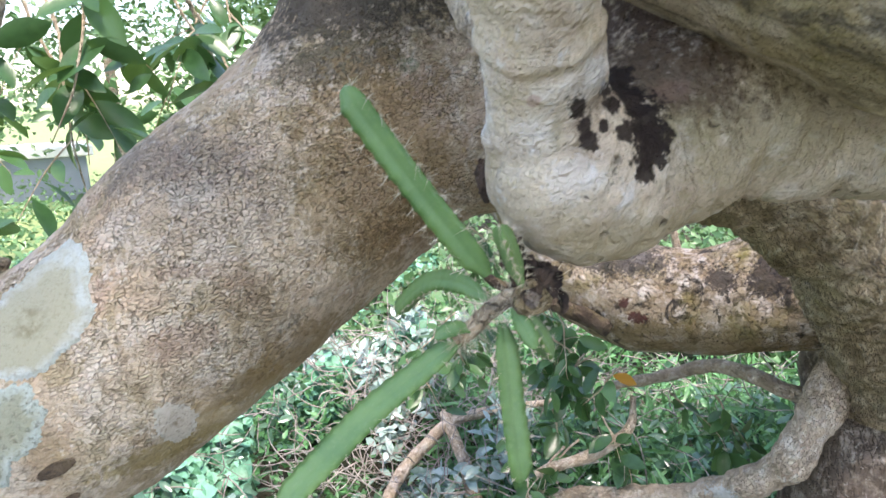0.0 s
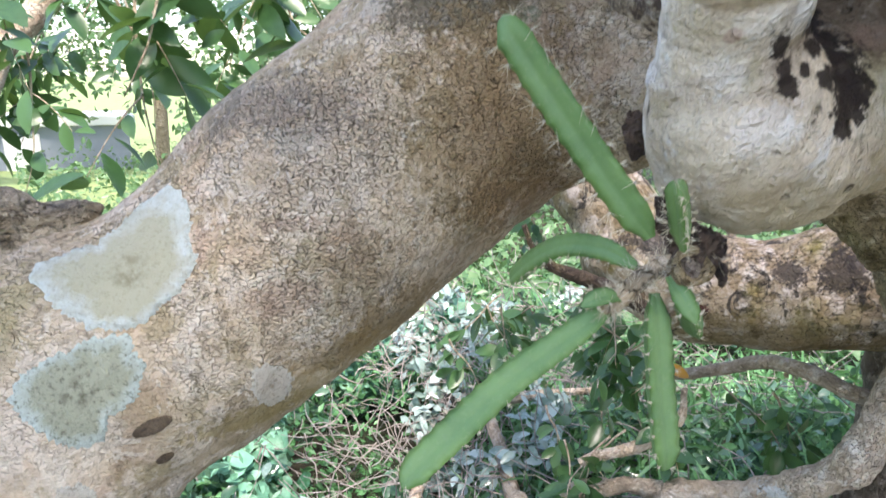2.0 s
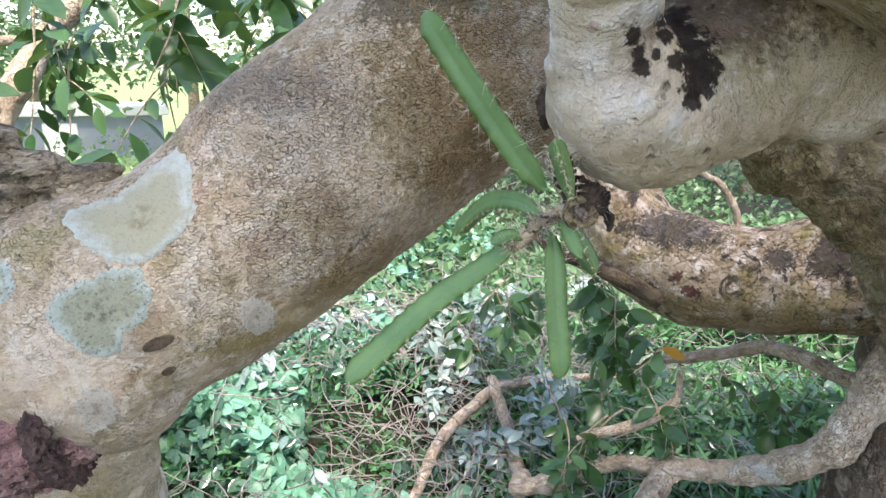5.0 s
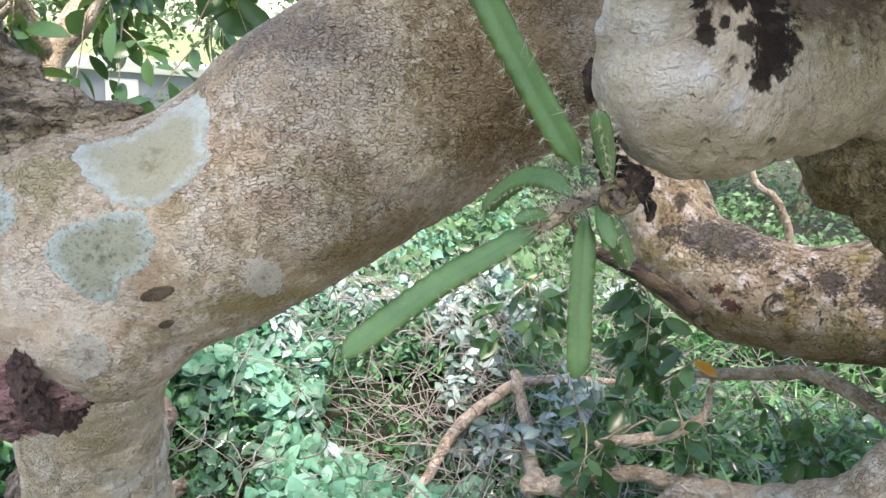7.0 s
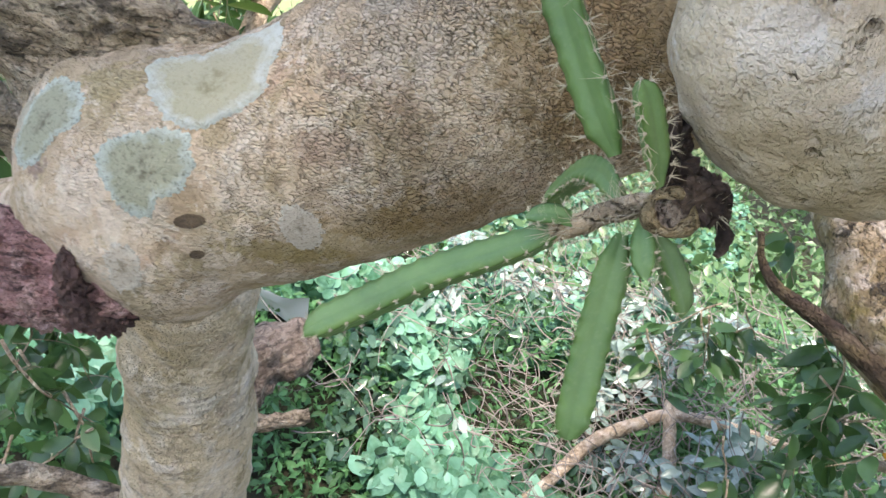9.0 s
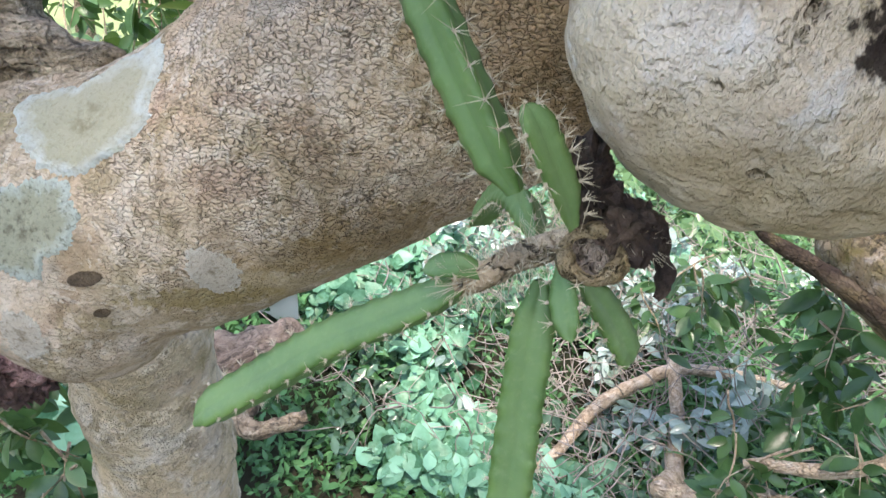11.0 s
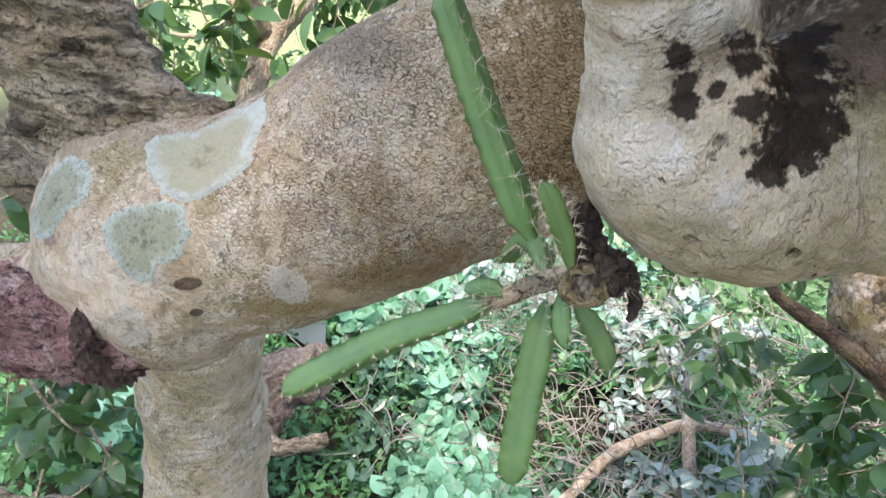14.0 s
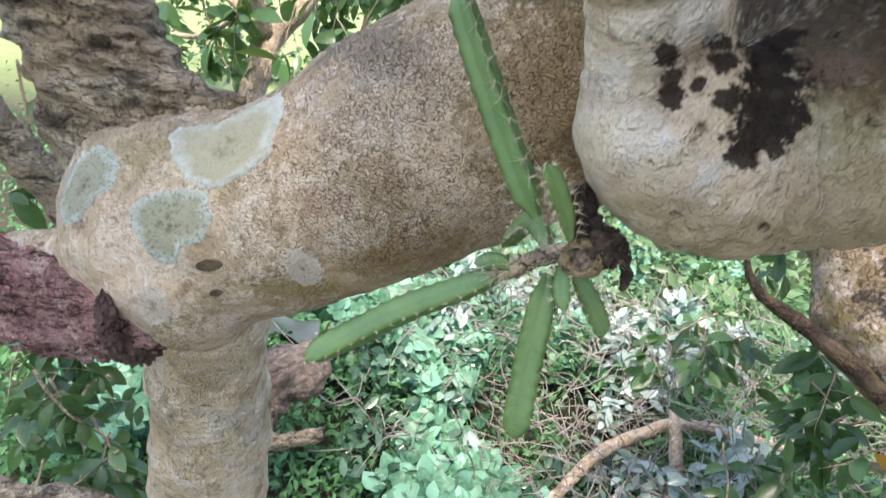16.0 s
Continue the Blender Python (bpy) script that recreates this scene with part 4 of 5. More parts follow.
stem([(0.066, 0.403, 1.416, 0.006), (0.058, 0.401, 1.428, 0.0095), (0.035, 0.399, 1.458, 0.0100), (0.010, 0.398, 1.492, 0.0102), (-0.012, 0.397, 1.523, 0.0096)], 1.7, 1, 0.011, 0.0095)
stem([(0.084, 0.410, 1.408, 0.0045), (0.081, 0.404, 1.420, 0.0062), (0.078, 0.395, 1.434, 0.0065), (0.074, 0.387, 1.448, 0.006)], 0.2, 2, 0.006, 0.006)
stem([(0.050, 0.408, 1.376, 0.006), (0.030, 0.399, 1.358, 0.009), (0.0, 0.385, 1.334, 0.0105), (-0.028, 0.368, 1.306, 0.0108), (-0.051, 0.352, 1.283, 0.0098)], 0.9, 3, 0.010, 0.004)
stem([(0.071, 0.420, 1.381, 0.006), (0.073, 0.416, 1.362, 0.0088), (0.077, 0.410, 1.330, 0.0092), (0.081, 0.405, 1.305, 0.0092), (0.084, 0.402, 1.285, 0.008)], 1.4, 4, 0.009, 0.004)
stem([(0.062, 0.428, 1.393, 0.005), (0.045, 0.445, 1.397, 0.0075), (0.020, 0.470, 1.391, 0.0082), (-0.002, 0.490, 1.374, 0.0082), (-0.020, 0.503, 1.354, 0.007)], 0.3, 5, 0.009, 0.004)
stem([(0.078, 0.420, 1.391, 0.004), (0.085, 0.414, 1.382, 0.006), (0.093, 0.408, 1.370, 0.005)], 0.3, 6, 0.007, 0.004)
stem([(0.084, 0.424, 1.386, 0.005), (0.090, 0.434, 1.372, 0.0072), (0.096, 0.442, 1.358, 0.0075), (0.100, 0.448, 1.347, 0.006)], 0.7, 7, 0.008, 0.004)
stem([(0.056, 0.410, 1.379, 0.004), (0.046, 0.404, 1.381, 0.006), (0.034, 0.398, 1.377, 0.005)], 0.9, 9, 0.007, 0.004, "young bright green shoot")
woody = [(0.100, 0.436, 1.404, 0.0055), (0.085, 0.430, 1.400, 0.0055), (0.068, 0.420, 1.392, 0.0055), (0.052, 0.409, 1.378, 0.005), (0.045, 0.405, 1.373, 0.004)]
v, f, g = rough_tube([(x - BASE.x, y - BASE.y, z - BASE.z, r) for x, y, z, r in woody], 12, 8, 0.25, 120.0)
old_stem = mesh_part("woody_stem", mesh_of("woody_stem", v, f, True, g), M_TWIG, cactus, "brown corky old stem")
hairs = bmesh.new()
rng = random.Random(31)
for x, y, z, r in smooth_path(woody, 14):
    for _ in range(10):
        way = Vector((rng.gauss(0, 1), rng.gauss(0, 1), rng.gauss(0, 1))).normalized()
        h = rng.uniform(0.006, 0.015)
        bmesh.ops.create_cone(hairs, segments=3, radius1=0.00018, radius2=0.00004, depth=h, matrix=Matrix.Translation(Vector((x, y, z)) - BASE + way * (r + h * 0.4)) @ way.to_track_quat("Z", "Y").to_matrix().to_4x4())
tagged(part("spine", hairs, M_SPINE, old_stem), kind="stuff")


# ---------------------------------------------------------------- leaves and sprays
def leaf_shape(length, width, bend=0.12, steps=6, heart=0.0):
    """A leaf along +x with a folded midrib, its stalk end at the origin."""
    v, f = [], []
    for k in range(steps + 1):
        u = k / steps
        w = width * 0.5 * math.sin(math.pi * min(1, u * 0.97 + 0.02)) ** 0.75 * (1 + heart * (0.5 - u))
        z = -bend * length * u * u
        back = -heart * 0.12 * length * (1 - u) ** 3
        v += [(length * u + back, w, z + w * 0.28), (length * u, 0, z), (length * u + back, -w, z + w * 0.28)]
    for k in range(steps):
        a = 3 * k
        f += [(a, a + 3, a + 4, a + 1), (a + 1, a + 4, a + 5, a + 2)]
    return np.array(v), f


def scatter(name, spots, normals, sizes, shape, material, label, category, seed):
    """Many leaves joined into one sheet of growth."""
    rng = np.random.RandomState(seed)
    base, faces = shape
    n = len(spots)
    nz = normals / np.linalg.norm(normals, axis=1)[:, None]
    x = rng.normal(size=(n, 3))
    x -= nz * (x * nz).sum(1)[:, None]
    x /= np.linalg.norm(x, axis=1)[:, None]
    y = np.cross(nz, x)
    v = spots[:, None, :] + sizes[:, None, None] * (base[None, :, 0:1] * x[:, None] + base[None, :, 1:2] * y[:, None] + base[None, :, 2:3] * nz[:, None])
    k = len(base)
    f = (np.array(faces)[None] + (np.arange(n) * k)[:, None, None]).reshape(-1, len(faces[0]))
    ob = mesh_part(name, mesh_of(name, v.reshape(-1, 3), f), material)
    return tagged(ob, label, category, kind="stuff")


M_FIG = leafy("fig_leaf", (0.025, 0.075, 0.03), (0.075, 0.17, 0.06), 0.3)
M_VINE = leafy("vine_leaf", (0.03, 0.14, 0.055), (0.24, 0.54, 0.38), 0.48, True, 0.2, (0.18, 0.45, 0.2))
M_SHRUB = leafy("shrub_leaf", (0.024, 0.075, 0.045), (0.11, 0.21, 0.135), 0.2, True, 0.1)
# paler leaf colour that stands in for sky sheen on glossy shrub leaves
M_SHEEN = leafy("sheen_leaf", (0.15, 0.25, 0.20), (0.42, 0.52, 0.48), 0.22, True, 0.1, (0.3, 0.35, 0.3))
M_FERN = leafy("fern_leaf", (0.024, 0.10, 0.034), (0.12, 0.32, 0.125), 0.45, True, 0.2)
M_GRASS = leafy("grass_blade", (0.03, 0.11, 0.035), (0.15, 0.37, 0.15), 0.4, True)
M_WOODS = leafy("woods_leaf", (0.035, 0.10, 0.035), (0.14, 0.26, 0.11), 0.4, True, 0.15)
M_YELLOW = Mat("yellow_leaf", 0.5).color((0.55, 0.27, 0.03)).m
M_STALK = Mat("green_stalk", 0.7).color((0.16, 0.15, 0.07)).m

LEAF_DATA = []
for length, width, bend in ((0.085, 0.042, 0.10), (0.075, 0.034, 0.2), (0.095, 0.045, 0.16)):
    lv, lf = leaf_shape(length, width, bend)
    me = mesh_of("leaf", lv, lf)
    me.materials.append(M_FIG)
    LEAF_DATA.append(me)
YELLOW_DATA = LEAF_DATA[1].copy()
YELLOW_DATA.materials.clear()
YELLOW_DATA.materials.append(M_YELLOW)


def spray(start, way, length, leaves, seed, droop=0.6, size=1.0, label="", yellow=0, thick=0.0035):
    """A leafy twig: a bent stem, side twigs and single leaves."""
    rng = random.Random(seed)
    top = thing("leafy_branch", label or "thin twig with glossy dark green oval leaves", "branch", "leafy twigs round the tree", start)
    d = Vector(way).normalized()
    p = Vector((0, 0, 0))
    row = []
    steps = 7
    for k in range(steps + 1):
        row.append((p.x, p.y, p.z, thick * (1 - 0.75 * k / steps)))
        d = (d + Vector((rng.gauss(0, 0.16), rng.gauss(0, 0.16), rng.gauss(0, 0.10) - droop * 0.18))).normalized()
        p = p + d * length / steps
    v, f, g = rough_tube(row, 6, 3, 0.2, 40.0, seed)
    mesh_part("stem", mesh_of("stem", v, f, True, g), M_TWIG, top)
    path = smooth_path(row, 8)
    twigs = [path]
    for _ in range(max(1, leaves // 9)):
        k = rng.randrange(8, len(path) - 6)
        a = Vector(path[k, :3])
        w = Vector((rng.gauss(0, 1), rng.gauss(0, 1), rng.gauss(-0.5, 0.6))).normalized()
        side = [(*(a + w * length * 0.32 * u + Vector((0, 0, -0.10 * u * u * length))), thick * 0.45 * (1 - 0.6 * u)) for u in (0, 0.33, 0.66, 1)]
        v, f, g = rough_tube(side, 5, 3, 0.2, 40.0, seed)
        mesh_part("stem", mesh_of("stem", v, f, True, g), M_TWIG, top)
        twigs.append(smooth_path(side, 8))
    for n in range(leaves):
        tw = twigs[n % len(twigs)]
        k = rng.randrange(len(tw) // 5, len(tw))
        at = Vector(tw[k, :3])
        out = Vector((rng.gauss(0, 1), rng.gauss(0, 1), rng.gauss(-0.7, 0.5))).normalized()
        face = Vector((rng.gauss(0, 0.7), rng.gauss(-0.5, 0.6), rng.gauss(0.9, 0.5)))
        z = (face - out * face.dot(out)).normalized()
        y = z.cross(out)
        s = size * rng.uniform(0.6, 1.15)
        m = Matrix((out, y, z)).transposed().to_4x4()
        ob = new("leaf", YELLOW_DATA if n < yellow else LEAF_DATA[rng.randrange(3)])
        ob.parent = top
        ob.matrix_basis = Matrix.Translation(at + out * 0.006) @ m @ Matrix.Scale(s, 4)
    return top


HANG = "thin twig of hanging oval green leaves"
LOWL = "dense dark green leafy twig beside the trunk"
count = 0
for start, length, leaves in (
        ((-0.69, 0.92, 1.72), 0.38, 20), ((-0.57, 0.90, 1.74), 0.30, 18), ((-0.50, 0.97, 1.74), 0.26, 14), ((-0.58, 1.12, 1.75), 0.34, 20), ((-0.65, 1.43, 1.80), 0.35, 18),
        ((-1.00, 1.03, 1.73), 0.40, 22), ((-0.77, 0.97, 1.74), 0.34, 20), ((-0.78, 1.45, 1.82), 0.42, 22), ((-0.77, 1.67, 1.84), 0.45, 22), ((-1.21, 1.26, 1.62), 0.40, 22),
        ((-1.23, 0.62, 1.60), 0.34, 22), ((-1.12, 0.64, 1.62), 0.30, 22), ((-1.29, 0.76, 1.62), 0.36, 24), ((-1.34, 0.89, 1.62), 0.36, 24), ((-1.12, 0.89, 1.63), 0.34, 22),
        ((-1.31, 1.32, 1.70), 0.38, 24), ((-1.17, 1.35, 1.70), 0.34, 22), ((-1.23, 1.57, 1.74), 0.36, 22), ((-1.21, 1.08, 1.42), 0.32, 20), ((-1.20, 1.02, 1.28), 0.30, 18),
        ((-1.16, 0.50, 1.30), 0.34, 20), ((-1.45, 0.75, 1.40), 0.34, 20),
        ((-1.55, 0.84, 1.5), 0.36, 22), ((-1.88, 1.09, 1.55), 0.36, 22), ((-1.3, 0.91, 1.51), 0.36, 22), ((-1.71, 1.2, 1.57), 0.36, 22), ((-1.42, 1.12, 1.55), 0.36, 22), ((-1.94, 1.17, 1.35), 0.36, 22), ((-1.72, 1.17, 1.31), 0.36, 22), ((-1.8, 1.44, 1.6), 0.36, 22), ((-2.17, 1.15, 1.28), 0.36, 22), ((-2.02, 1.46, 1.36), 0.36, 22)):
    count += 1
    spray(start, (0.25 * math.sin(count * 2.1), 0.25 * math.cos(count * 1.7), -0.8), length, leaves, count, 0.5, 0.88, HANG)
for start, length, leaves in (
        ((-1.16, 0.53, 0.78), 0.35, 26), ((-1.32, 0.65, 0.72), 0.35, 26), ((-1.18, 0.67, 0.72), 0.32, 26), ((-1.08, 0.51, 0.66), 0.32, 24), ((-0.94, 0.54, 0.64), 0.28, 22),
        ((-0.88, 0.57, 0.58), 0.28, 22), ((-1.07, 0.49, 0.47), 0.30, 22), ((-1.0, 0.46, 0.74), 0.30, 22), ((-1.25, 0.50, 0.55), 0.30, 22), ((-1.05, 0.62, 0.50), 0.30, 24), ((-1.3, 0.55, 0.85), 0.34, 26), ((-1.15, 0.60, 0.35), 0.30, 24)):
    count += 1
    spray(start, (0.5 * math.sin(count * 2.1), 0.3 * math.cos(count * 1.7), -0.5), length, leaves, count, 0.6, 0.95, LOWL)
for start, length, leaves, yellow in (
        ((-0.04, 1.95, 0.98), 0.28, 18, 0), ((0.03, 1.99, 0.88), 0.26, 18, 0), ((0.23, 1.82, 0.76), 0.16, 12, 1), ((-0.28, 1.97, 0.80), 0.28, 16, 0), ((0.36, 1.81, 0.70), 0.2, 14, 0),
        ((0.08, 1.78, 0.52), 0.24, 14, 0), ((-0.47, 2.08, 0.63), 0.26, 14, 0), ((0.47, 1.76, 0.72), 0.22, 14, 0), ((-0.31, 2.17, 0.78), 0.30, 16, 0), ((-0.0, 2.24, 0.82), 0.30, 16, 0),
        ((0.03, 1.91, 0.80), 0.28, 16, 0), ((0.13, 1.90, 0.76), 0.28, 16, 0), ((0.16, 1.84, 0.64), 0.28, 18, 0), ((0.03, 1.92, 0.58), 0.26, 16, 0), ((-0.19, 2.08, 0.78), 0.30, 16, 0), ((-0.35, 2.14, 0.74), 0.28, 14, 0),
        ((-0.05, 1.83, 0.46), 0.26, 16, 0), ((0.12, 1.79, 0.54), 0.28, 18, 0), ((0.0, 2.05, 0.9), 0.28, 16, 0), ((-0.12, 1.95, 0.5), 0.28, 16, 0),
        ((0.05, 2.05, 0.72), 0.26, 14, 0), ((-0.28, 2.37, 0.72), 0.26, 14, 0), ((-0.27, 2.27, 1.06), 0.22, 12, 0), ((0.17, 2.1, 0.70), 0.25, 14, 0)):
    count += 1
    spray(start, (0.6 * math.sin(count * 2.1), 0.3 * math.cos(count * 1.7), -0.5), length, leaves, count, 0.6, 0.95, "small twig of dark glossy leaves under the limb", yellow)


# ---------------------------------------------------------------- the ground and what grows on it
def ground_z(x, y):
    r = math.hypot(x, y)
    return -0.10 - 0.06 * y * (1 if y > 0 else 0.2) * math.exp(-max(0, r - 8) / 25) + 0.12 * noise.noise(Vector((x * 0.4, y * 0.4, 3.0)))


M_SOIL = Mat("soil", 0.95)
_o = M_SOIL.obj()
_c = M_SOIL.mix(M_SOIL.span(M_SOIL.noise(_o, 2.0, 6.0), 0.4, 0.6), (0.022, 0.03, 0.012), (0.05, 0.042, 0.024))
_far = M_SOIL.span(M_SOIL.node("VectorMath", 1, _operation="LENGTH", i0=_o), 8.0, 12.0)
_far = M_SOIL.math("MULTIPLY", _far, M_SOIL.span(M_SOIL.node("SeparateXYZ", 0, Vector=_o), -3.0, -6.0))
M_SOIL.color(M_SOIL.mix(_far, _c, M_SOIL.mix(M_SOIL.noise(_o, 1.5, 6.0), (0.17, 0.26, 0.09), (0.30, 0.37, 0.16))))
M_SOIL.normal(M_SOIL.bump(M_SOIL.noise(_o, 12.0, 6.0), 0.8, 0.05))
ring = [0, 1, 2, 3, 4, 5, 6, 8, 10, 13, 17, 23, 32, 45, 65, 100, 200, 500, 1500]
gv, gf = [(0, 0, ground_z(0, 0))], []
K = 64
for r in ring[1:]:
    for j in range(K):
        a = 2 * math.pi * j / K
        gv.append((r * math.cos(a), r * math.sin(a), ground_z(r * math.cos(a), r * math.sin(a))))
for j in range(K):
    gf.append((0, 1 + j, 1 + (j + 1) % K))
for k in range(len(ring) - 2):
    for j in range(K):
        a, b = 1 + k * K + j, 1 + k * K + (j + 1) % K
        gf.append((a, a + K, b + K, b))
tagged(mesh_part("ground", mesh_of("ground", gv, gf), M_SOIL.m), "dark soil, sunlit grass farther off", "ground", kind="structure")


def mound(x, y):
    """The height of the tangle over the soil."""
    h = 0.30 + 0.40 * noise.noise(Vector((x * 0.9, y * 0.9, 7.0))) + 0.28 * noise.noise(Vector((x * 2.6, y * 2.6, 1.0)))
    return max(0.03, h) * min(1.0, max(0.1, (math.hypot(x, y) - 1.2) / 1.5))


def growth(n, near, far, left, right, seed, depth=0.25, lift=0.0, spread=0.7, lean=0.5, clump=None):
    """Leaf places in a fan in front of the tree, thicker near by, and their facing. clump: keeps only leaves in patches of that scale."""
    rng = np.random.RandomState(seed)
    r = near * (far / near) ** rng.rand(n)
    a = np.radians(left + (right - left) * rng.rand(n))
    x, y = -r * np.sin(a), r * np.cos(a)
    if clump:
        keep = np.array([noise.noise(Vector((u * clump, w * clump, seed * 1.7))) > 0.02 for u, w in zip(x, y)])
        x, y, r = x[keep], y[keep], r[keep]
    z = np.array([ground_z(u, w) + mound(u, w) for u, w in zip(x, y)]) + lift - depth * rng.rand(len(x)) ** 2
    normal = rng.normal(size=(len(x), 3)) * spread + np.stack([-x / r * lean, -y / r * lean, np.full(len(x), 0.9)], 1)
    return np.stack([x, y, z], 1), normal


VINE = leaf_shape(0.085, 0.072, 0.25, 4, 0.6)
SMALL = leaf_shape(0.055, 0.026, 0.15, 3)
FERN = leaf_shape(0.042, 0.02, 0.2, 2)
BLADE = leaf_shape(0.15, 0.012, 0.5, 3)
WOOD_LEAF = leaf_shape(0.16, 0.09, 0.2, 2)
rng = np.random.RandomState(4)
p, q = growth(40000, 1.85, 9.0, 68, 12, 11, 0.30, 0.05, 0.5, 0.8, 1.7)
scatter("vine_cover", p, q, 0.35 + 0.75 * rng.rand(len(p)) ** 1.6, VINE, M_VINE, "patches of broad pale green vine leaves over ground", "ground cover", 1)
p, q = growth(26000, 1.7, 7.0, 74, 2, 16, 0.3, -0.02, 0.9, 0.3)
scatter("fern_cover", p, q, rng.uniform(0.6, 1.4, len(p)), FERN, M_FERN, "fine green low growth between the vines", "undergrowth", 4)
p, q = growth(8000, 1.8, 5.0, 40, -25, 12, 0.3, 0.05, 0.7, 0.4, 2.2)
scatter("undergrowth", p, q, rng.uniform(0.7, 1.5, len(p)), SMALL, M_SHRUB, "low undergrowth of small dark glossy leaves", "undergrowth", 2)
p, q = growth(3800, 2.3, 4.2, 34, 2, 18, 0.2, 0.14, 0.6, 0.5, 2.6)
scatter("silvery_leaves", p, q, rng.uniform(0.8, 1.6, len(p)), SMALL, M_SHEEN, "leaves on the tangled twigs, painted pale for sky sheen", "undergrowth", 7)
p, q = growth(8000, 1.9, 6.5, 9, -28, 13, 0.3, 0.0, 0.9, 0.5)
scatter("tall_grass", p, q + rng.normal(size=q.shape) * 1.2, rng.uniform(0.6, 1.5, len(p)), BLADE, M_GRASS, "tall tangled bright green grass blades", "grass", 3)
p, q = growth(9000, 1.9, 6.0, 12, -28, 14, 0.3, 0.03, 0.7)
scatter("weeds", p, q, rng.uniform(0.5, 1.1, len(p)), SMALL, M_GRASS, "low green weeds among the grass", "weeds", 5)
p, q = growth(24000, 4.2, 20.0, 48, -35, 15, 0.4, 0.12, 0.8)
scatter("far_growth", p, q, rng.uniform(0.3, 0.9, len(p)), WOOD_LEAF, M_WOODS, "sunlit green growth beyond the tree", "ground cover", 6)

p, q = growth(9000, 1.6, 9.0, 74, -286, 19, 0.25, -0.05, 0.9)
scatter("low_weeds", p, q, rng.uniform(0.6, 1.3, len(p)), SMALL, M_FERN, "low green weeds scattered over the soil", "weeds", 8)


# crown over the limbs: unseen leaf clusters added to shade them and nearby twigs
rs = np.random.RandomState(21)
a, r = rs.rand(3000) * 2 * math.pi, 1.1 * np.sqrt(rs.rand(3000))
p = np.stack([0.72 + r * np.cos(a), -0.45 + r * np.sin(a), 2.75 + np.clip(0.35 * rs.normal(size=3000), -0.5, 0.9)], 1)
a, r = rs.rand(900) * 2 * math.pi, 1.0 * np.sqrt(rs.rand(900))
# small cluster placed only to shade the leafy twigs beside the trunk
p = np.vstack([p, np.stack([-0.75 + 0.5 * r[:500] * np.cos(a[:500]), -0.3 + 0.5 * r[:500] * np.sin(a[:500]), 2.7 + 0.15 * rs.normal(size=500)], 1)])
p = np.vstack([p, np.stack([1.0 + r * np.cos(a), 0.95 + r * np.sin(a), 2.9 + np.clip(0.35 * rs.normal(size=900), -0.5, 0.9)], 1)])
v, f = leaf_shape(0.12, 0.06, 0.15, 3)
crown = scatter("crown", p, rs.normal(size=p.shape) * 0.6 + (0, 0, 1), rs.uniform(0.6, 1.1, len(p)), (v, f), M_VINE, "", "", 9)
crown.parent = tree


# a bare grey shrub of crooked twigs
shrub = thing("dry_shrub", "half-bare shrub of crooked grey twigs in undergrowth", "shrub", at=(-0.35, 2.5, -0.2))
SB = shrub.location.copy()


def bough(rows, name="bough", sides=9):
    v, f, g = rough_tube([(x - SB.x, y - SB.y, z - SB.z, r) for x, y, z, r in rows], sides, 5, 0.25, 20.0)
    return mesh_part(name, mesh_of(name, v, f, True, g), M_TWIG, shrub)


bough([(-0.46, 2.60, 0.17, 0.022), (-0.42, 2.55, 0.12, 0.026), (-0.332, 2.415, 0.021, 0.028), (-0.234, 2.167, -0.031, 0.034), (-0.20, 2.0, 0.1, 0.034), (-0.179, 1.80, 0.20, 0.033)])
bough([(-0.68, 2.0, -0.22, 0.022), (-0.639, 2.087, -0.142, 0.022), (-0.62, 2.358, -0.043, 0.028), (-0.52, 2.5, 0.06, 0.026), (-0.44, 2.56, 0.13, 0.024), (-0.25, 2.65, 0.17, 0.02), (0.1, 2.7, 0.22, 0.012)])
bough([(0.0, 1.75, 0.44, 0.012), (0.04, 1.76, 0.46, 0.015), (0.18, 1.79, 0.51, 0.017), (0.26, 1.81, 0.58, 0.014), (0.27, 1.85, 0.66, 0.010)], "bough", 8)
rnd = random.Random(77)
twv, twf, twg = [], [], []
for k in range(1250):
    a = radians(rnd.uniform(-22, 45) if k % 3 == 0 else rnd.gauss(13, 11))
    r = rnd.uniform(1.9, 3.9)
    x, y = -r * math.sin(a), r * math.cos(a)
    z = ground_z(x, y) + mound(x, y) + rnd.uniform(-0.08, 0.22)
    d = Vector((rnd.gauss(0, 1), rnd.gauss(0, 0.7), rnd.gauss(0.15, 0.45))).normalized()
    L = rnd.uniform(0.12, 0.45)
    pt, rows = Vector((x, y, z)) - SB, []
    for j in range(5):
        rows.append((*pt, 0.0030 * rnd.uniform(0.5, 1.5) * (1 - 0.14 * j)))
        pt = pt + d * L / 4
        d = (d + Vector((rnd.gauss(0, 0.38), rnd.gauss(0, 0.38), rnd.gauss(0, 0.38)))).normalized()
    v, f, g = rough_tube(rows, 4, 2, 0.2, 30.0, k)
    base = len(twv)
    twv += v
    twg += g
    twf += [tuple(i + base for i in face) for face in f]
tagged(mesh_part("twig_tangle", mesh_of("twig_tangle", twv, twf, True, twg), M_DRY, shrub, "tangle of thin grey twigs"), kind="stuff")

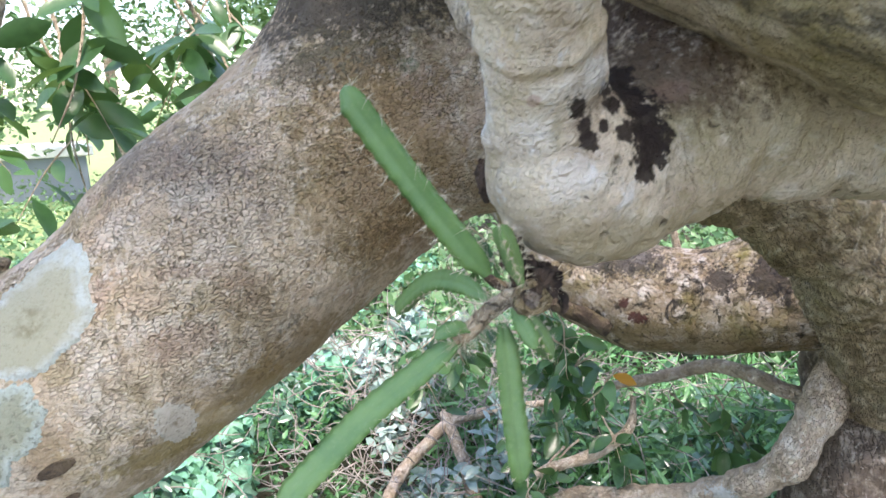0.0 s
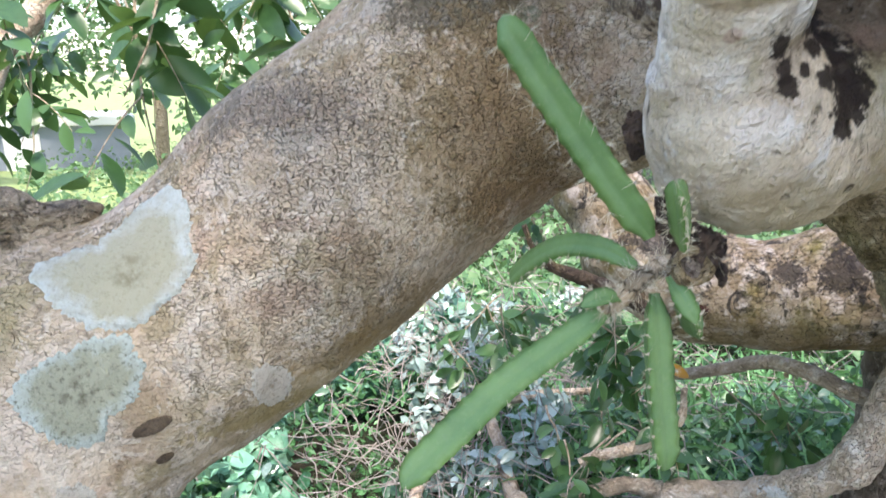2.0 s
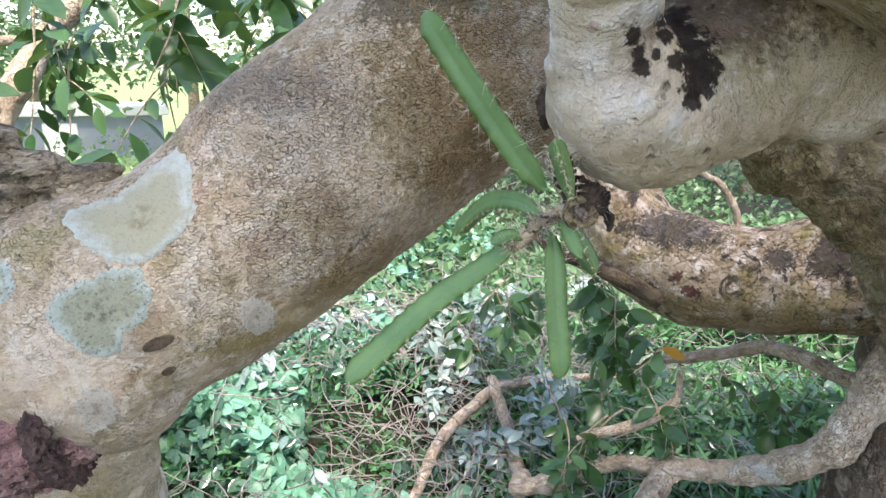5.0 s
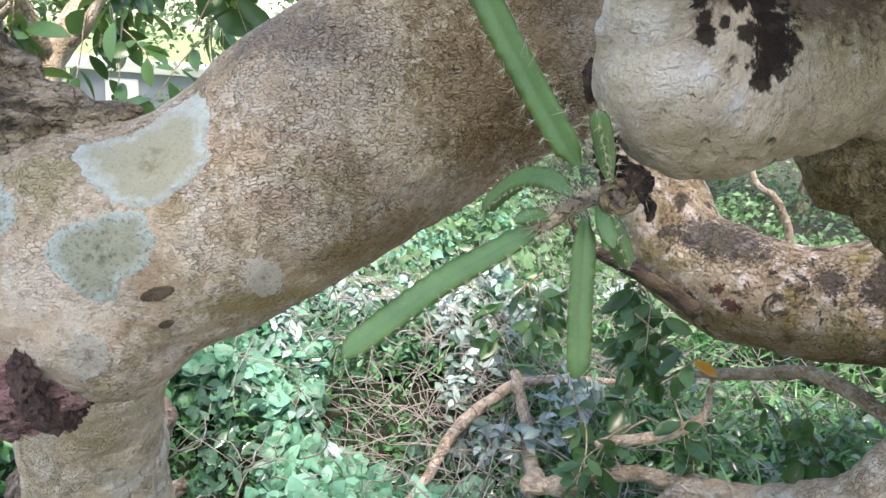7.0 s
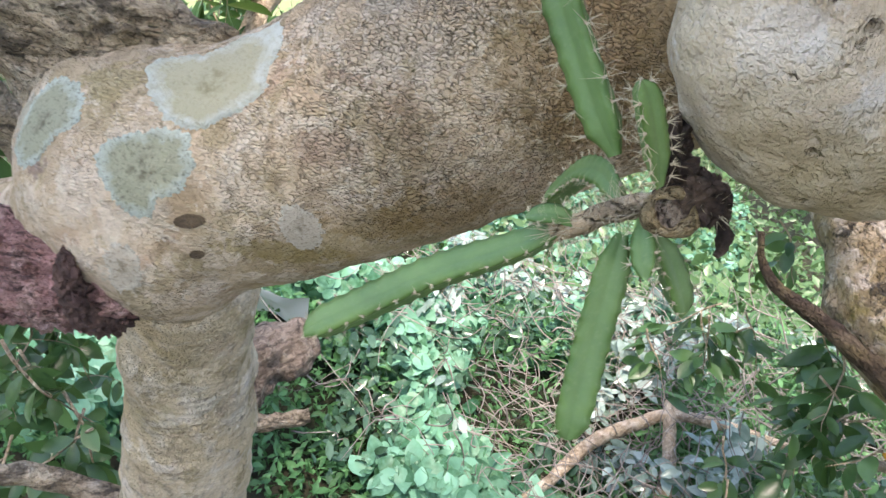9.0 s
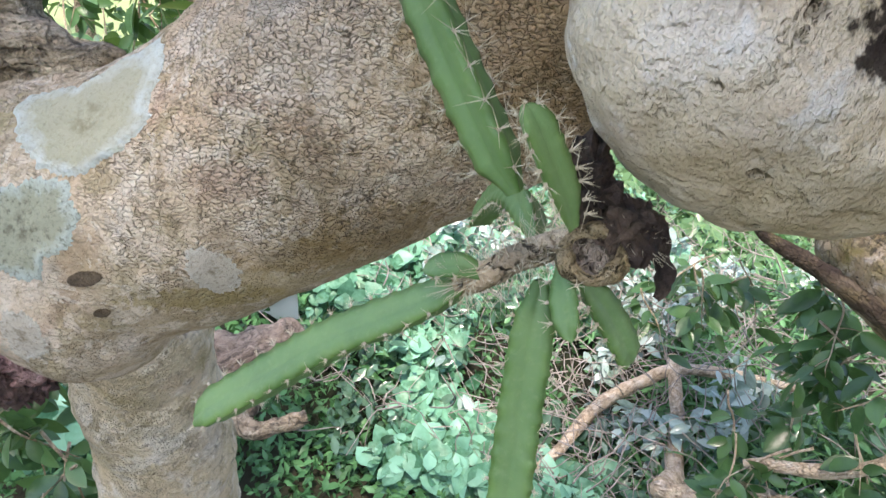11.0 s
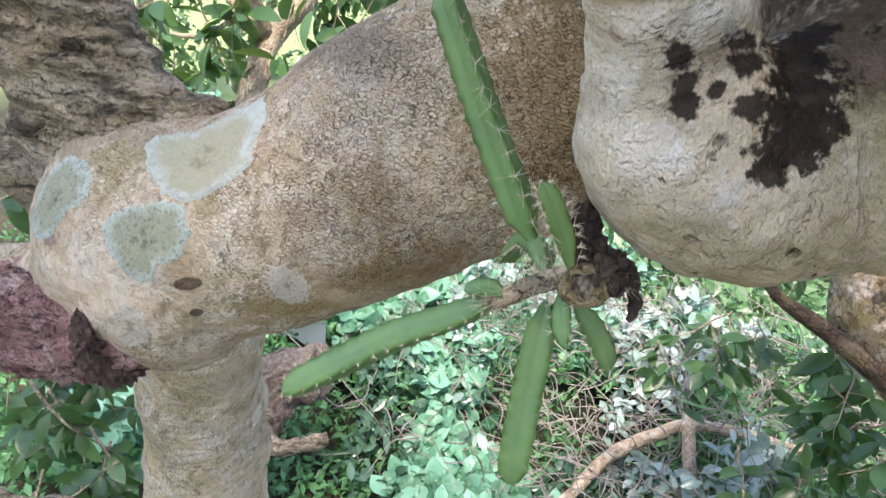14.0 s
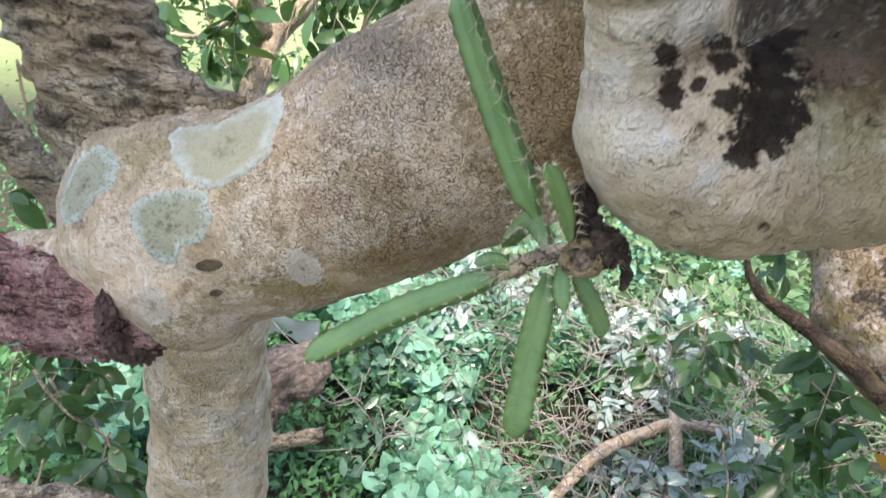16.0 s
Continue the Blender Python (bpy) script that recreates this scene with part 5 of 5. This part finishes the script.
side = thing("bare_branch", "bare brown crooked branch behind the elbow limb", "branch", at=(-0.20, 1.76, 1.07))
rows = [(-0.182, 1.737, 1.123, 0.007), (-0.155, 1.728, 1.064, 0.010), (-0.114, 1.725, 1.024, 0.014), (-0.05, 1.73, 1.0, 0.018), (0.026, 1.733, 0.977, 0.021), (0.103, 1.73, 0.946, 0.023), (0.19, 1.74, 0.905, 0.026)]
v, f, g = rough_tube([(x + 0.20, y - 1.76, z - 1.07, r) for x, y, z, r in rows], 10, 6, 0.25, 30.0)
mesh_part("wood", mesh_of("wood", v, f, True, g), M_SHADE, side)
rows = [(0.28, 2.62, 1.20, 0.012), (0.32, 2.60, 1.13, 0.013), (0.38, 2.59, 1.10, 0.014), (0.43, 2.57, 1.03, 0.015), (0.46, 2.56, 0.95, 0.016), (0.5, 2.5, 0.7, 0.018)]
far_twig = thing("bare_branch", "pale bare twig seen past the mottled limb", "branch", at=(0.46, 2.56, 0.95))
v, f, g = rough_tube([(x - 0.46, y - 2.56, z - 0.95, r) for x, y, z, r in rows], 8, 6, 0.25, 30.0)
mesh_part("wood", mesh_of("wood", v, f, True, g), M_TWIG, far_twig)


# ---------------------------------------------------------------- far trees and the shed
def far_tree(at, height, spread, seed, label):
    top = thing("tree", label, "tree", "trees beyond the garden", at)
    rng = np.random.RandomState(seed)
    v, f, g = rough_tube([(0, 0, -0.3, 0.16), (0.1, 0, height * 0.3, 0.12), (0, 0.1, height * 0.6, 0.09), (0.1, 0, height * 0.9, 0.03)], 8, 4, 0.2, 3.0)
    mesh_part("trunk", mesh_of("trunk", v, f, True, g), M_OLD, top)
    puffs = rng.normal(size=(26, 3)) * (spread * 0.5, spread * 0.5, height * 0.24) + (0, 0, height * 0.58)
    spots = np.vstack([c + rng.normal(size=(110, 3)) * rng.uniform(0.25, 0.5) for c in puffs])
    normal = rng.normal(size=spots.shape) * 0.8 + (0, -0.3, 1)
    base, faces = WOOD_LEAF
    nz = normal / np.linalg.norm(normal, axis=1)[:, None]
    x = np.cross(nz, rng.normal(size=nz.shape))
    x /= np.linalg.norm(x, axis=1)[:, None]
    y = np.cross(nz, x)
    s = rng.uniform(0.7, 1.5, len(spots))[:, None, None]
    v = spots[:, None] + s * (base[None, :, 0:1] * x[:, None] + base[None, :, 1:2] * y[:, None] + base[None, :, 2:3] * nz[:, None])
    f = (np.array(faces)[None] + (np.arange(len(spots)) * len(base))[:, None, None]).reshape(-1, 4)
    mesh_part("crown", mesh_of("crown", v.reshape(-1, 3), f), M_WOODS, top)


k = 0
for az, dist, height, spread in ((66, 11, 4.5, 1.8), (57, 15, 5.5, 2.2), (49, 22, 6, 2.5), (38, 16, 6, 2.2), (30, 20, 6, 2.4), (24, 13, 5, 2.0), (14, 15, 6, 2.4), (4, 12, 5, 2.2), (-8, 14, 6, 2.4), (-20, 12, 5, 2.2)):
    k += 1
    x, y = -dist * math.sin(radians(az)), dist * math.cos(radians(az))
    far_tree((x, y, ground_z(x, y)), height, spread, 50 + k, "leafy green tree standing in bright light")

shed = thing("shed", "low grey-blue shed with a white flat roof", "shed", at=(-12.9, 12.7, ground_z(-12.9, 12.7)))
shed.rotation_euler = (0, 0, radians(43))
M_WALL = Mat("grey_blue_wall", 0.8)
M_WALL.color(M_WALL.mix(M_WALL.noise(M_WALL.obj(), 3.0, 5.0), (0.20, 0.23, 0.28), (0.30, 0.33, 0.38)))
M_ROOF = Mat("white_roof", 0.6)
M_ROOF.color(M_ROOF.mix(M_ROOF.noise(M_ROOF.obj(), 2.0, 5.0), (0.72, 0.73, 0.74), (0.82, 0.82, 0.82)))


def box(lo, hi, bevel=0.02):
    bm = bmesh.new()
    bmesh.ops.create_cube(bm, size=1.0)
    for v in bm.verts:
        v.co = Vector([lo[i] + (hi[i] - lo[i]) * (v.co[i] + 0.5) for i in range(3)])
    bmesh.ops.bevel(bm, geom=bm.edges[:], offset=bevel, segments=1, affect="EDGES")
    return bm


top_z = 0.40 - shed.location.z
part("wall", box((-1.6, -1.0, -0.4), (1.6, 1.0, top_z)), M_WALL.m, shed)
part("roof", box((-1.75, -1.15, top_z), (1.75, 1.15, top_z + 0.22)), M_ROOF.m, shed, "white flat roof slab")
part("post", box((-1.85, -1.3, -0.4), (-1.65, -1.1, top_z + 0.02)), M_WALL.m, shed)
part("door", box((-0.9, -1.05, -0.4), (-0.2, -1.0, top_z - 0.15)), M_ROOF.m, shed, "pale door")

# added white sheet: stands in for an unidentified bright patch among the leaves
sheet = thing("bright_patch", "crumpled white sheet added for a bright patch in the growth", "sheet", at=(-1.70, 1.57, 0.225))
sv, sf = [], []
for i in range(9):
    for j in range(7):
        x, y = (i / 8 - 0.5) * 0.25, (j / 6 - 0.5) * 0.2
        sv.append((x * 0.77 + y * 0.35, x * 0.64 - y * 0.35, y * 0.75 + 0.05 * noise.noise(Vector((x * 9, y * 9, 2)))))
for i in range(8):
    for j in range(6):
        a = i * 7 + j
        sf.append((a, a + 7, a + 8, a + 1))
M_SHEET = Mat("patch_white", 0.4)
M_SHEET.color(M_SHEET.mix(M_SHEET.noise(M_SHEET.obj(), 12.0, 4.0), (0.70, 0.71, 0.72), (0.82, 0.82, 0.82)))
mesh_part("fold", mesh_of("fold", sv, sf), M_SHEET.m, sheet)
